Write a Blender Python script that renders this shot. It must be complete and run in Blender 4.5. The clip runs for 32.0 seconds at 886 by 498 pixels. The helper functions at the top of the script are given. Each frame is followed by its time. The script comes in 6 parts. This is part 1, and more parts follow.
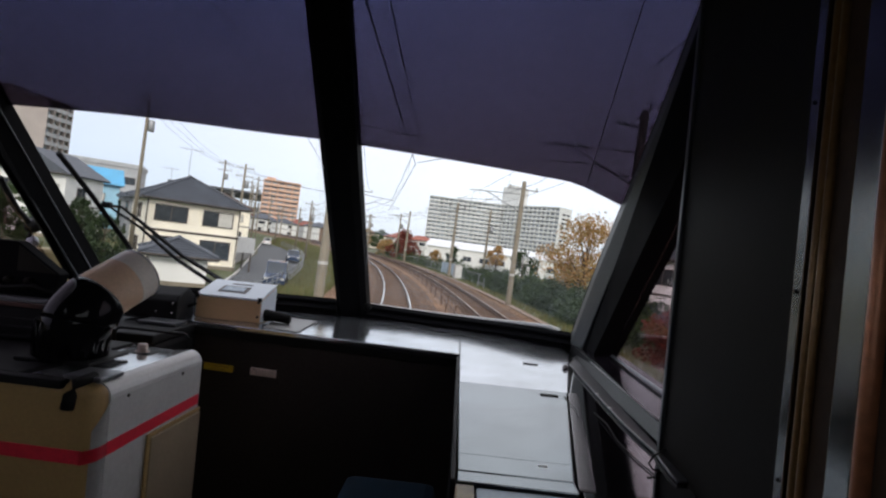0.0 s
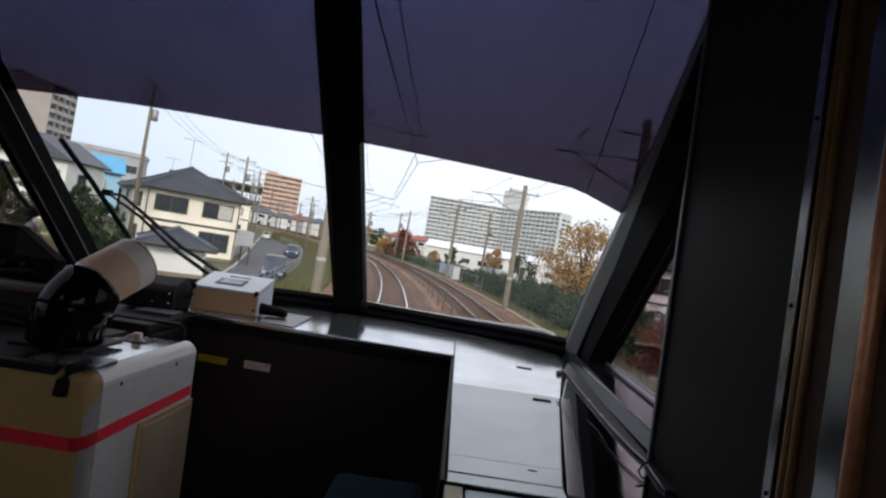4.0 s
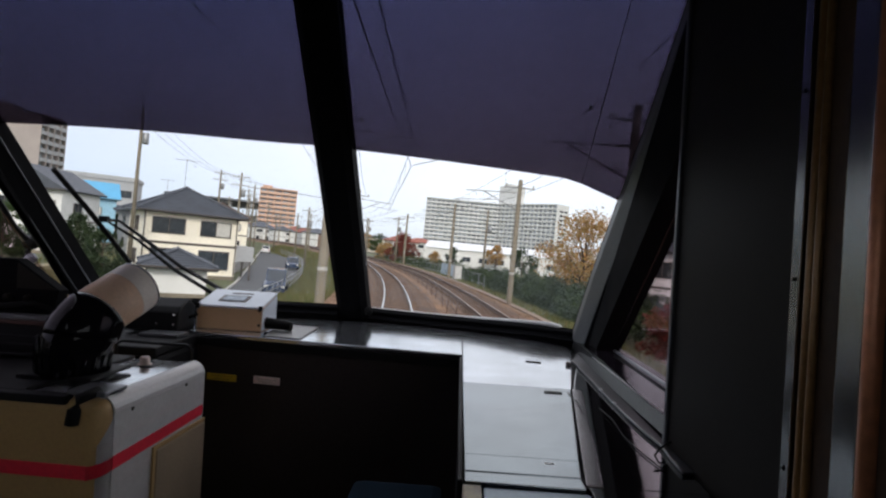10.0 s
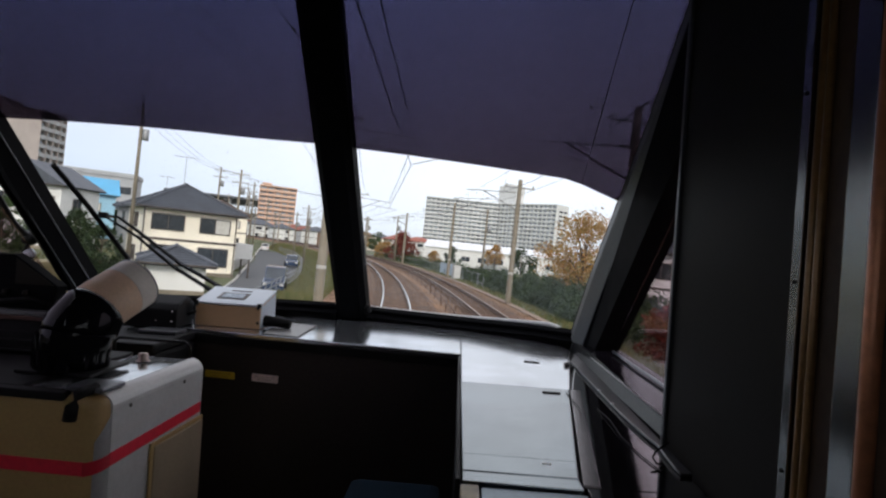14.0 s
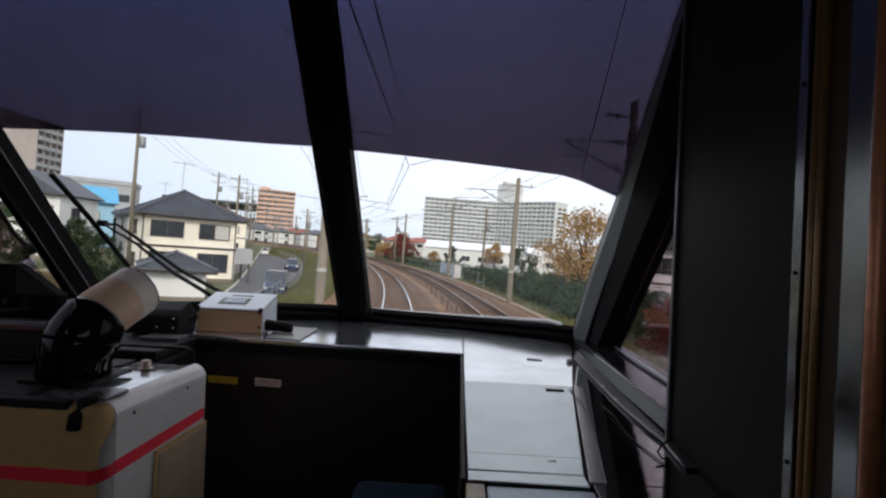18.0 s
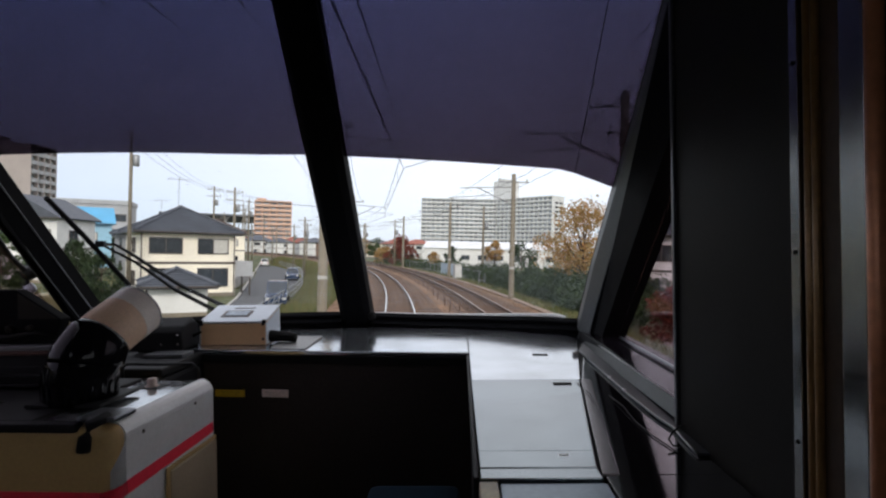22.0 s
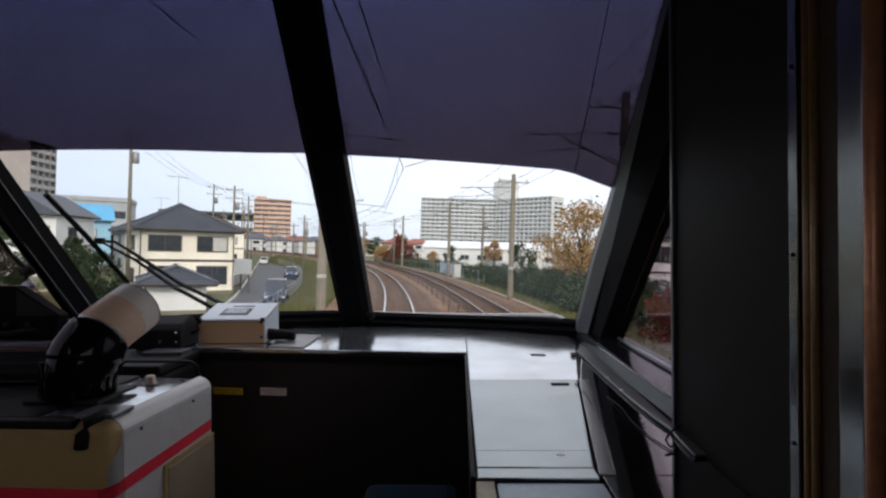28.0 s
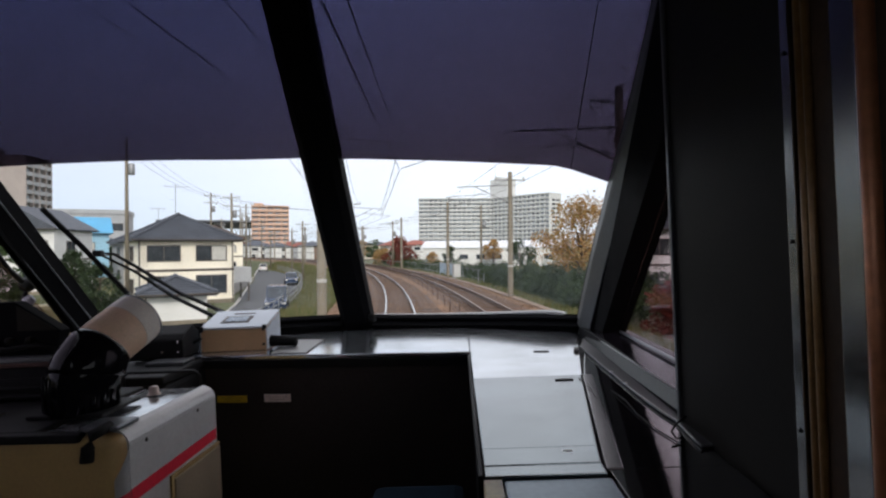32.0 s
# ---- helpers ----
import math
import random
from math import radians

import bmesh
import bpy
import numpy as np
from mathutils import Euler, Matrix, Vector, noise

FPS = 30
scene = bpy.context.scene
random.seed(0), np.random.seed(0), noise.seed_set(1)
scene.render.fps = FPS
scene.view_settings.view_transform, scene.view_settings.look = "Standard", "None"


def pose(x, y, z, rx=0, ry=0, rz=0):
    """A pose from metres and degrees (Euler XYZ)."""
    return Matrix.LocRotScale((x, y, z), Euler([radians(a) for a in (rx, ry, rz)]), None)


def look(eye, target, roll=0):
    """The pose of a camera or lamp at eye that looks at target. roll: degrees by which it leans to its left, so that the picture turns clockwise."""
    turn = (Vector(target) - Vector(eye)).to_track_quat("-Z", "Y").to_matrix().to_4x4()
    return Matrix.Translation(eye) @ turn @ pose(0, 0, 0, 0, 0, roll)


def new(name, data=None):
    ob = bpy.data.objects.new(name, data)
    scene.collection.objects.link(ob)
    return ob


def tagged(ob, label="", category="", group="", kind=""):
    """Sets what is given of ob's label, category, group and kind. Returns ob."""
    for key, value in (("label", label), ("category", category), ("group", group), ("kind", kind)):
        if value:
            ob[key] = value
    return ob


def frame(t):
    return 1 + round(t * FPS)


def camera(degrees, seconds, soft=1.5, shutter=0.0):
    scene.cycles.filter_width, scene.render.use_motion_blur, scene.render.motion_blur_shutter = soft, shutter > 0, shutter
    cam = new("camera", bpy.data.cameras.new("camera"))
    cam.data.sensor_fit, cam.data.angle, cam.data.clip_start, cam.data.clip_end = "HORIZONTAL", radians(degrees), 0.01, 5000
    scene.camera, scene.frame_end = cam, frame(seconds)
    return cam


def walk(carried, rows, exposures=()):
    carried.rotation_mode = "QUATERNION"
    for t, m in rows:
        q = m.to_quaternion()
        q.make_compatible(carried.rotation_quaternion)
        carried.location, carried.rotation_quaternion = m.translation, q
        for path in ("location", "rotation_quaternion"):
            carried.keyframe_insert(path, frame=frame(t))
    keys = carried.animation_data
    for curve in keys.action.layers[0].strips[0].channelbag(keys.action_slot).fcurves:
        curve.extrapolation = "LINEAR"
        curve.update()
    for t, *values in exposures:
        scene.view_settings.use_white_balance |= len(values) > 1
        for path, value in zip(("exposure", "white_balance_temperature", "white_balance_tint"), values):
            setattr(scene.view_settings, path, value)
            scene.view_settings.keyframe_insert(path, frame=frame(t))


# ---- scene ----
# Camera: carried in the hand in the driving cab, it hardly moves but rolls.
cam = camera(76.0, 32.0, soft=2.3)
PATH = [
    # seconds, x, y, z, pitch, roll, yaw
    (0.0, 0.5702, 0.0010, 2.4506, -0.08, -5.57, 2.03),
    (0.5, 0.5699, 0.0006, 2.4503, -0.04, -3.79, 2.02),
    (1.0, 0.5696, 0.0013, 2.4501, -0.03, -6.88, 2.04),
    (1.5, 0.5707, -0.0002, 2.4502, -0.07, -8.31, 2.01),
    (2.0, 0.5709, -0.0001, 2.4504, -0.05, -7.20, 1.97),
    (2.5, 0.5703, 0.0010, 2.4503, 0.04, -2.64, 1.96),
    (3.0, 0.5708, 0.0004, 2.4500, 0.03, -6.42, 1.94),
    (3.5, 0.5714, -0.0011, 2.4504, 0.01, -7.75, 1.92),
    (5.5, 0.5713, 0.0000, 2.4510, 0.03, -8.22, 1.93),
    (6.0, 0.5715, -0.0008, 2.4507, 0.04, -8.76, 1.91),
    (6.5, 0.5712, 0.0007, 2.4503, -0.19, -7.97, 1.84),
    (7.0, 0.5714, -0.0009, 2.4507, 0.03, -8.06, 1.95),
    (7.5, 0.5713, -0.0002, 2.4507, 0.04, -8.44, 1.95),
    (8.0, 0.5720, -0.0014, 2.4509, 0.03, -9.01, 1.95),
    (8.5, 0.5718, -0.0005, 2.4503, 0.05, -7.77, 1.94),
    (9.0, 0.5718, -0.0011, 2.4501, -0.01, -8.39, 1.94),
    (9.5, 0.5714, 0.0012, 2.4500, 0.03, -6.52, 1.99),
    (10.0, 0.5716, -0.0007, 2.4508, 0.06, -3.39, 1.92),
    (10.5, 0.5702, 0.0012, 2.4506, -0.01, -3.96, 1.91),
    (11.0, 0.5700, 0.0005, 2.4506, 0.05, -3.62, 1.87),
    (11.5, 0.5707, 0.0012, 2.4512, 0.02, -4.08, 1.90),
    (12.0, 0.5709, 0.0005, 2.4502, 0.02, -4.09, 1.89),
    (12.5, 0.5701, 0.0023, 2.4501, -0.01, -4.54, 1.86),
    (13.0, 0.5713, -0.0001, 2.4507, 0.01, -4.13, 1.85),
    (13.5, 0.5711, 0.0012, 2.4505, -0.01, -4.59, 1.88),
    (14.0, 0.5705, -0.0002, 2.4509, -0.01, -3.91, 1.84),
    (14.5, 0.5706, 0.0005, 2.4503, -0.03, -3.87, 1.84),
    (16.5, 0.5705, 0.0004, 2.4502, -0.00, -3.69, 1.83),
    (17.0, 0.5704, 0.0012, 2.4507, -0.09, -3.91, 1.82),
    (17.5, 0.5705, 0.0006, 2.4504, -0.04, -3.88, 1.84),
    (18.0, 0.5702, 0.0006, 2.4503, -0.01, -2.52, 1.82),
    (18.5, 0.5712, -0.0001, 2.4505, 0.01, 0.59, 1.79),
    (19.0, 0.5704, 0.0009, 2.4506, 0.02, -0.14, 1.80),
    (19.5, 0.5708, 0.0007, 2.4507, 0.02, -0.16, 1.79),
    (20.0, 0.5709, 0.0003, 2.4502, -0.02, -0.53, 1.79),
    (20.5, 0.5705, 0.0006, 2.4506, -0.05, -0.51, 1.80),
    (21.0, 0.5700, 0.0010, 2.4510, -0.04, -0.01, 1.77),
    (21.5, 0.5709, 0.0012, 2.4507, -0.10, 1.04, 1.82),
    (22.0, 0.5705, 0.0012, 2.4505, 0.03, 0.88, 1.76),
    (22.5, 0.5714, 0.0004, 2.4503, 0.03, 0.23, 1.77),
    (23.0, 0.5711, 0.0005, 2.4507, 0.04, 0.23, 1.76),
    (23.5, 0.5706, -0.0000, 2.4511, -0.05, 0.55, 1.77),
    (24.0, 0.5713, -0.0002, 2.4503, 0.08, 0.81, 1.77),
    (24.5, 0.5709, 0.0009, 2.4512, 0.05, 0.22, 1.75),
    (25.0, 0.5714, -0.0000, 2.4505, 0.06, -0.01, 1.79),
    (25.5, 0.5709, 0.0009, 2.4504, 0.04, -0.52, 1.76),
    (27.5, 0.5707, 0.0010, 2.4497, 0.01, 1.16, 1.70),
    (28.0, 0.5715, -0.0006, 2.4504, -0.01, 0.44, 1.69),
    (28.5, 0.5713, -0.0001, 2.4505, -0.03, 0.79, 1.69),
    (29.0, 0.5713, 0.0002, 2.4501, -0.07, 0.94, 1.69),
    (29.5, 0.5715, 0.0006, 2.4508, -0.08, 0.67, 1.70),
    (30.0, 0.5724, -0.0002, 2.4504, -0.00, 0.79, 1.69),
    (30.5, 0.5708, 0.0006, 2.4507, 0.00, 1.35, 1.66),
    (31.0, 0.5718, -0.0002, 2.4504, -0.04, 1.89, 1.65),
    (31.5, 0.5711, -0.0004, 2.4495, -0.03, 2.18, 1.61),
    (32.0, 0.5710, 0.0010, 2.4495, 0.02, 2.52, 1.59),
]
walk(cam, [(t, pose(x, y, z, 90 + p, r, w)) for t, x, y, z, p, r, w in PATH])

# ---- light: an overcast late afternoon ----
world = bpy.data.worlds.new("overcast_sky")
scene.world = world
world.use_nodes = True
wn, wl = world.node_tree.nodes, world.node_tree.links
wn.clear()
sky = wn.new("ShaderNodeTexSky")
sky.sky_type, sky.sun_disc = "NISHITA", False
sky.sun_elevation, sky.sun_rotation = radians(31), radians(169)
cloud = wn.new("ShaderNodeTexNoise")
cloud.inputs["Scale"].default_value, cloud.inputs["Detail"].default_value = 1.6, 4
ramp = wn.new("ShaderNodeValToRGB")
ramp.color_ramp.elements[0].position, ramp.color_ramp.elements[1].position = 0.3, 0.75
ramp.color_ramp.elements[0].color, ramp.color_ramp.elements[1].color = (6.85, 6.85, 7.55, 1), (8.75, 8.45, 8.5, 1)
veil = wn.new("ShaderNodeMixRGB")
veil.inputs[0].default_value = 0.86
back = wn.new("ShaderNodeBackground")
back.inputs["Strength"].default_value = 0.160
wout = wn.new("ShaderNodeOutputWorld")
wl.new(cloud.outputs["Fac"], ramp.inputs[0])
wl.new(sky.outputs[0], veil.inputs[1])
wl.new(ramp.outputs[0], veil.inputs[2])
grade = wn.new("ShaderNodeTexGradient")
grade.texture_mapping.translation, grade.texture_mapping.scale = (1.0, 0, 0), (1.6, 1, 1)
dusk = wn.new("ShaderNodeValToRGB")
dusk.color_ramp.elements[0].color, dusk.color_ramp.elements[1].color = (0.77, 0.82, 0.88, 1), (1, 1, 1, 1)
dim = wn.new("ShaderNodeMixRGB")
dim.blend_type, dim.inputs[0].default_value = "MULTIPLY", 1.0
wl.new(grade.outputs["Fac"], dusk.inputs[0])
wl.new(veil.outputs[0], dim.inputs[1])
wl.new(dusk.outputs[0], dim.inputs[2])
haze = wn.new("ShaderNodeTexGradient")
haze.texture_mapping.mapping_x, haze.texture_mapping.scale = "Z", (3.2, 1, 1)
low = wn.new("ShaderNodeValToRGB")
low.color_ramp.elements[0].color, low.color_ramp.elements[1].color = (0.74, 0.81, 0.88, 1), (1.0, 0.985, 0.985, 1)
low.color_ramp.elements.new(0.35).color = (0.90, 0.93, 0.96, 1)
veil2 = wn.new("ShaderNodeMixRGB")
veil2.blend_type, veil2.inputs[0].default_value = "MULTIPLY", 1.0
wl.new(haze.outputs["Fac"], low.inputs[0])
wl.new(dim.outputs[0], veil2.inputs[1])
wl.new(low.outputs[0], veil2.inputs[2])
wl.new(veil2.outputs[0], back.inputs["Color"])
wl.new(back.outputs[0], wout.inputs[0])
sun = new("sun", bpy.data.lights.new("sun", "SUN"))
sun.data.energy, sun.data.angle, sun.data.color = 2.0, radians(14), (1.0, 0.93, 0.85)
sun.matrix_basis = look((7, -35, 22), (0, 0, 0))

# ---- materials ----
def mat(name, col, rough=0.6, metal=0.0, var=0.18, scale=2.0, fine=40.0, bump=0.15, tint=0.0, spec=0.5, coat=0.0):
    """A surface with broad stains, fine grain and a little relief; tint: how much separate pieces differ."""
    m = bpy.data.materials.new(name)
    m.use_nodes = True
    n, l = m.node_tree.nodes, m.node_tree.links
    bsdf = n["Principled BSDF"]
    bsdf.inputs["Metallic"].default_value = metal
    bsdf.inputs["Specular IOR Level"].default_value = spec
    bsdf.inputs["Coat Weight"].default_value = coat
    tc = n.new("ShaderNodeTexCoord")
    big, small = n.new("ShaderNodeTexNoise"), n.new("ShaderNodeTexNoise")
    big.inputs["Scale"].default_value, big.inputs["Detail"].default_value = scale, 5
    small.inputs["Scale"].default_value, small.inputs["Detail"].default_value = fine, 3
    l.new(tc.outputs["Object"], big.inputs["Vector"])
    l.new(tc.outputs["Object"], small.inputs["Vector"])
    s1 = n.new("ShaderNodeMapRange")
    s1.inputs[1].default_value, s1.inputs[2].default_value = 0.3, 0.7
    s1.inputs[3].default_value, s1.inputs[4].default_value = 1 - var, 1 + var * 0.6
    l.new(big.outputs["Fac"], s1.inputs[0])
    s2 = n.new("ShaderNodeMapRange")
    s2.inputs[1].default_value, s2.inputs[2].default_value = 0.3, 0.7
    s2.inputs[3].default_value, s2.inputs[4].default_value = 1 - var * 0.6, 1 + var * 0.4
    l.new(small.outputs["Fac"], s2.inputs[0])
    mul = n.new("ShaderNodeMath")
    mul.operation = "MULTIPLY"
    l.new(s1.outputs[0], mul.inputs[0])
    l.new(s2.outputs[0], mul.inputs[1])
    last = mul
    if tint:
        info, s3, m3 = n.new("ShaderNodeObjectInfo"), n.new("ShaderNodeMapRange"), n.new("ShaderNodeMath")
        s3.inputs[3].default_value, s3.inputs[4].default_value = 1 - tint, 1 + tint
        m3.operation = "MULTIPLY"
        l.new(info.outputs["Random"], s3.inputs[0])
        l.new(mul.outputs[0], m3.inputs[0])
        l.new(s3.outputs[0], m3.inputs[1])
        last = m3
    mix = n.new("ShaderNodeVectorMath")
    mix.operation = "SCALE"
    mix.inputs[0].default_value = col
    l.new(last.outputs[0], mix.inputs["Scale"])
    l.new(mix.outputs[0], bsdf.inputs["Base Color"])
    r = n.new("ShaderNodeMapRange")
    r.inputs[1].default_value, r.inputs[2].default_value = 0.3, 0.7
    r.inputs[3].default_value, r.inputs[4].default_value = max(0.02, rough * 0.85), min(1, rough * 1.15)
    l.new(big.outputs["Fac"], r.inputs[0])
    l.new(r.outputs[0], bsdf.inputs["Roughness"])
    if bump:
        b = n.new("ShaderNodeBump")
        b.inputs["Strength"].default_value, b.inputs["Distance"].default_value = bump, 0.4 / fine
        l.new(small.outputs["Fac"], b.inputs["Height"])
        l.new(b.outputs[0], bsdf.inputs["Normal"])
    return m


def clear(name, col, gloss=0.06, rough=0.02, top=None):
    """Clear or tinted window glass: it lets light through and mirrors a little."""
    m = bpy.data.materials.new(name)
    m.use_nodes = True
    n, l = m.node_tree.nodes, m.node_tree.links
    n.clear()
    t, g, mx, o = (n.new("ShaderNode" + k) for k in ("BsdfTransparent", "BsdfGlossy", "MixShader", "OutputMaterial"))
    t.inputs[0].default_value = (*col, 1)
    g.inputs["Roughness"].default_value = rough
    f, mr = n.new("ShaderNodeFresnel"), n.new("ShaderNodeMath")
    f.inputs[0].default_value = 1.45
    mr.operation = "MULTIPLY"
    mr.inputs[1].default_value = gloss / 0.06
    l.new(f.outputs[0], mr.inputs[0])
    if top:
        # a film graded from its lower edge to its top, and a little darker towards both outer ends
        tc, sep, rp, side, mul = (n.new("ShaderNode" + k) for k in ("TexCoord", "SeparateXYZ", "ValToRGB", "MapRange", "VectorMath"))
        hgt = n.new("ShaderNodeMapRange")
        hgt.inputs[1].default_value, hgt.inputs[2].default_value = 2.80, 3.30
        side.inputs[1].default_value, side.inputs[2].default_value = -1.1, 1.1
        side_scale = n.new("ShaderNodeValToRGB")
        side_scale.color_ramp.elements[0].color, side_scale.color_ramp.elements[1].color = (0.90, 0.90, 0.90, 1), (0.91, 0.91, 0.91, 1)
        side_scale.color_ramp.elements.new(0.55).color = (1, 1, 1, 1)
        rp.color_ramp.elements[0].color, rp.color_ramp.elements[1].color = (*col, 1), (*top, 1)
        mul.operation = "SCALE"
        l.new(tc.outputs["Object"], sep.inputs[0])
        l.new(sep.outputs["Z"], hgt.inputs[0])
        l.new(sep.outputs["X"], side.inputs[0])
        l.new(hgt.outputs[0], rp.inputs[0])
        l.new(rp.outputs[0], mul.inputs[0])
        l.new(side.outputs[0], side_scale.inputs[0])
        l.new(side_scale.outputs[0], mul.inputs["Scale"])
        l.new(mul.outputs[0], t.inputs[0])
    l.new(mr.outputs[0], mx.inputs[0])
    l.new(t.outputs[0], mx.inputs[1])
    l.new(g.outputs[0], mx.inputs[2])
    l.new(mx.outputs[0], o.inputs[0])
    return m


def leafy(name, cols, rough=0.6):
    """Leaves whose colour differs from leaf to leaf, with light shining through a little."""
    m = bpy.data.materials.new(name)
    m.use_nodes = True
    n, l = m.node_tree.nodes, m.node_tree.links
    bsdf = n["Principled BSDF"]
    bsdf.inputs["Roughness"].default_value = rough
    bsdf.inputs["Subsurface Weight"].default_value = 0.0
    g, rp = n.new("ShaderNodeNewGeometry"), n.new("ShaderNodeValToRGB")
    els = rp.color_ramp.elements
    els[0].color, els[1].color = (*cols[0], 1), (*cols[-1], 1)
    for i, c in enumerate(cols[1:-1], 1):
        els.new(i / (len(cols) - 1)).color = (*c, 1)
    l.new(g.outputs["Random Per Island"], rp.inputs[0])
    l.new(rp.outputs[0], bsdf.inputs["Base Color"])
    tr, ad, mo = n.new("ShaderNodeBsdfTranslucent"), n.new("ShaderNodeMixShader"), n["Material Output"]
    ad.inputs[0].default_value = 0.3
    l.new(rp.outputs[0], tr.inputs[0])
    l.new(bsdf.outputs[0], ad.inputs[1])
    l.new(tr.outputs[0], ad.inputs[2])
    l.new(ad.outputs[0], mo.inputs[0])
    return m


M_BLACK = mat("black_vinyl", (0.011, 0.011, 0.012), 0.62, var=0.3, fine=180, bump=0.1, spec=0.25)
M_RUBBER = mat("black_rubber", (0.007, 0.007, 0.007), 0.7, var=0.2, fine=120, bump=0.1, spec=0.2)
M_PILLAR = mat("dark_pillar_paint", (0.009, 0.010, 0.012), 0.55, var=0.2, scale=3, fine=150, bump=0.04, spec=0.3)
M_PANEL = mat("dark_grey_panel", (0.027, 0.0245, 0.0215), 0.55, var=0.15, scale=1.5, fine=220, bump=0.02, spec=0.05)
M_STEEL = mat("satin_steel_top", (0.54, 0.575, 0.615), 0.13, 0.9, var=0.16, scale=5, fine=7, bump=0.005)
M_LID = mat("painted_grey_lid", (0.185, 0.22, 0.24), 0.14, 0.92, var=0.16, scale=4, fine=6, bump=0.005)
M_GLOSSBLACK = mat("glossy_black_top", (0.012, 0.011, 0.013), 0.07, var=0.25, scale=4, fine=60, bump=0.02, coat=0.5)
M_ALU = mat("aluminium_trim", (0.26, 0.257, 0.25), 0.38, 0.85, var=0.15, fine=90, bump=0.0)
M_ALUDULL = mat("dull_grey_trim", (0.26, 0.27, 0.285), 0.36, 0.8, var=0.15, fine=90, bump=0.05)
M_GOLD = mat("bronze_anodised_trim", (0.27, 0.145, 0.05), 0.32, 0.3, var=0.3, scale=8, fine=70, bump=0.03)
M_COPPER = mat("brown_varnished_post", (0.62, 0.245, 0.115), 0.34, 0.3, var=0.25, scale=8, fine=60, bump=0.03)
M_WHITE = mat("off_white_enamel", (0.63, 0.63, 0.615), 0.24, var=0.08, scale=4, fine=80, bump=0.04)
M_CREAM = mat("cream_enamel", (0.50, 0.34, 0.148), 0.42, var=0.1, scale=5, fine=90, bump=0.05)
M_RED = mat("red_stripe_paint", (0.88, 0.045, 0.085), 0.4, var=0.1, fine=90, bump=0.03)
M_BEIGE = mat("beige_plastic", (0.88, 0.80, 0.71), 0.42, var=0.1, scale=6, fine=120, bump=0.05)
M_TAN = mat("tan_door_panel", (0.40, 0.32, 0.22), 0.5, var=0.14, scale=6, fine=120, bump=0.08)
M_BOXTOP = mat("pale_grey_plastic", (0.76, 0.82, 0.88), 0.33, var=0.05, fine=120, bump=0.03)
M_SCREEN = mat("blue_grey_display", (0.40, 0.48, 0.56), 0.2, var=0.35, scale=45, fine=90, bump=0.0)
M_LABELY = mat("yellow_label", (0.66, 0.44, 0.03), 0.5, var=0.15, scale=30, fine=200, bump=0.0)
M_LABELW = mat("pinkish_white_label", (0.85, 0.70, 0.66), 0.5, var=0.15, scale=30, fine=200, bump=0.0)
M_SEAT = mat("blue_moquette", (0.010, 0.026, 0.045), 0.95, var=0.3, scale=12, fine=260, bump=0.5, spec=0.05)
M_FLOOR = mat("dark_vinyl_floor", (0.03, 0.028, 0.028), 0.6, var=0.35, scale=3, fine=120, bump=0.1)
M_CEIL = mat("dark_ceiling_panel", (0.16, 0.15, 0.135), 0.7, var=0.15, scale=2, fine=120, bump=0.08)
M_CHROME = mat("chrome", (0.7, 0.68, 0.64), 0.2, 1.0, var=0.1, fine=60, bump=0.0)
G_CLEAR = clear("clear_glass", (0.985, 0.992, 0.992), 0.004)
G_TINT = clear("purple_tinted_film", (0.186, 0.163, 0.205), 0.008, 0.05, (0.180, 0.181, 0.268))
G_SIDE = clear("brown_tinted_glass", (0.78, 0.72, 0.76), 0.02)

M_GROUND = mat("dry_grass_ground", (0.10, 0.115, 0.05), 0.95, var=0.4, scale=0.15, fine=3, bump=0.6)
M_BALLAST = mat("rusty_ballast", (0.24, 0.138, 0.08), 0.95, var=0.4, scale=0.6, fine=14, bump=1.0)
M_BALLASTDARK = mat("oily_ballast", (0.135, 0.083, 0.057), 0.95, var=0.4, scale=0.8, fine=14, bump=1.0)
M_RAIL = mat("rusty_rail_side", (0.10, 0.055, 0.035), 0.7, var=0.3, scale=3, fine=40, bump=0.2)
M_RAILTOP = mat("polished_rail_head", (0.62, 0.62, 0.62), 0.22, 1.0, var=0.1, scale=2, fine=30, bump=0.02)
M_RAILDULL = mat("dull_rail_head", (0.30, 0.25, 0.21), 0.4, 0.8, var=0.2, scale=2, fine=30, bump=0.05)
M_SLEEPER = mat("concrete_sleeper", (0.105, 0.066, 0.047), 0.9, var=0.3, scale=2, fine=25, bump=0.4, tint=0.15)
M_CONC = mat("weathered_concrete", (0.235, 0.205, 0.155), 0.85, var=0.22, scale=1.2, fine=22, bump=0.3, tint=0.08)
M_CONCLIGHT = mat("pale_concrete", (0.5, 0.49, 0.46), 0.85, var=0.18, scale=0.5, fine=10, bump=0.25)
M_GALV = mat("galvanised_steel", (0.30, 0.31, 0.32), 0.5, 0.6, var=0.2, fine=40, bump=0.1)
M_WIRE = mat("weathered_copper_wire", (0.03, 0.03, 0.032), 0.6, 0.3, var=0.2, fine=40, bump=0.0)
M_PORCELAIN = mat("white_porcelain", (0.6, 0.6, 0.58), 0.25, var=0.1, fine=40, bump=0.0)
M_ASPHALT = mat("asphalt", (0.085, 0.09, 0.095), 0.9, var=0.25, scale=0.4, fine=20, bump=0.4)
M_WALLCREAM = mat("cream_house_render", (0.92, 0.86, 0.72), 0.85, var=0.1, scale=0.6, fine=16, bump=0.2)
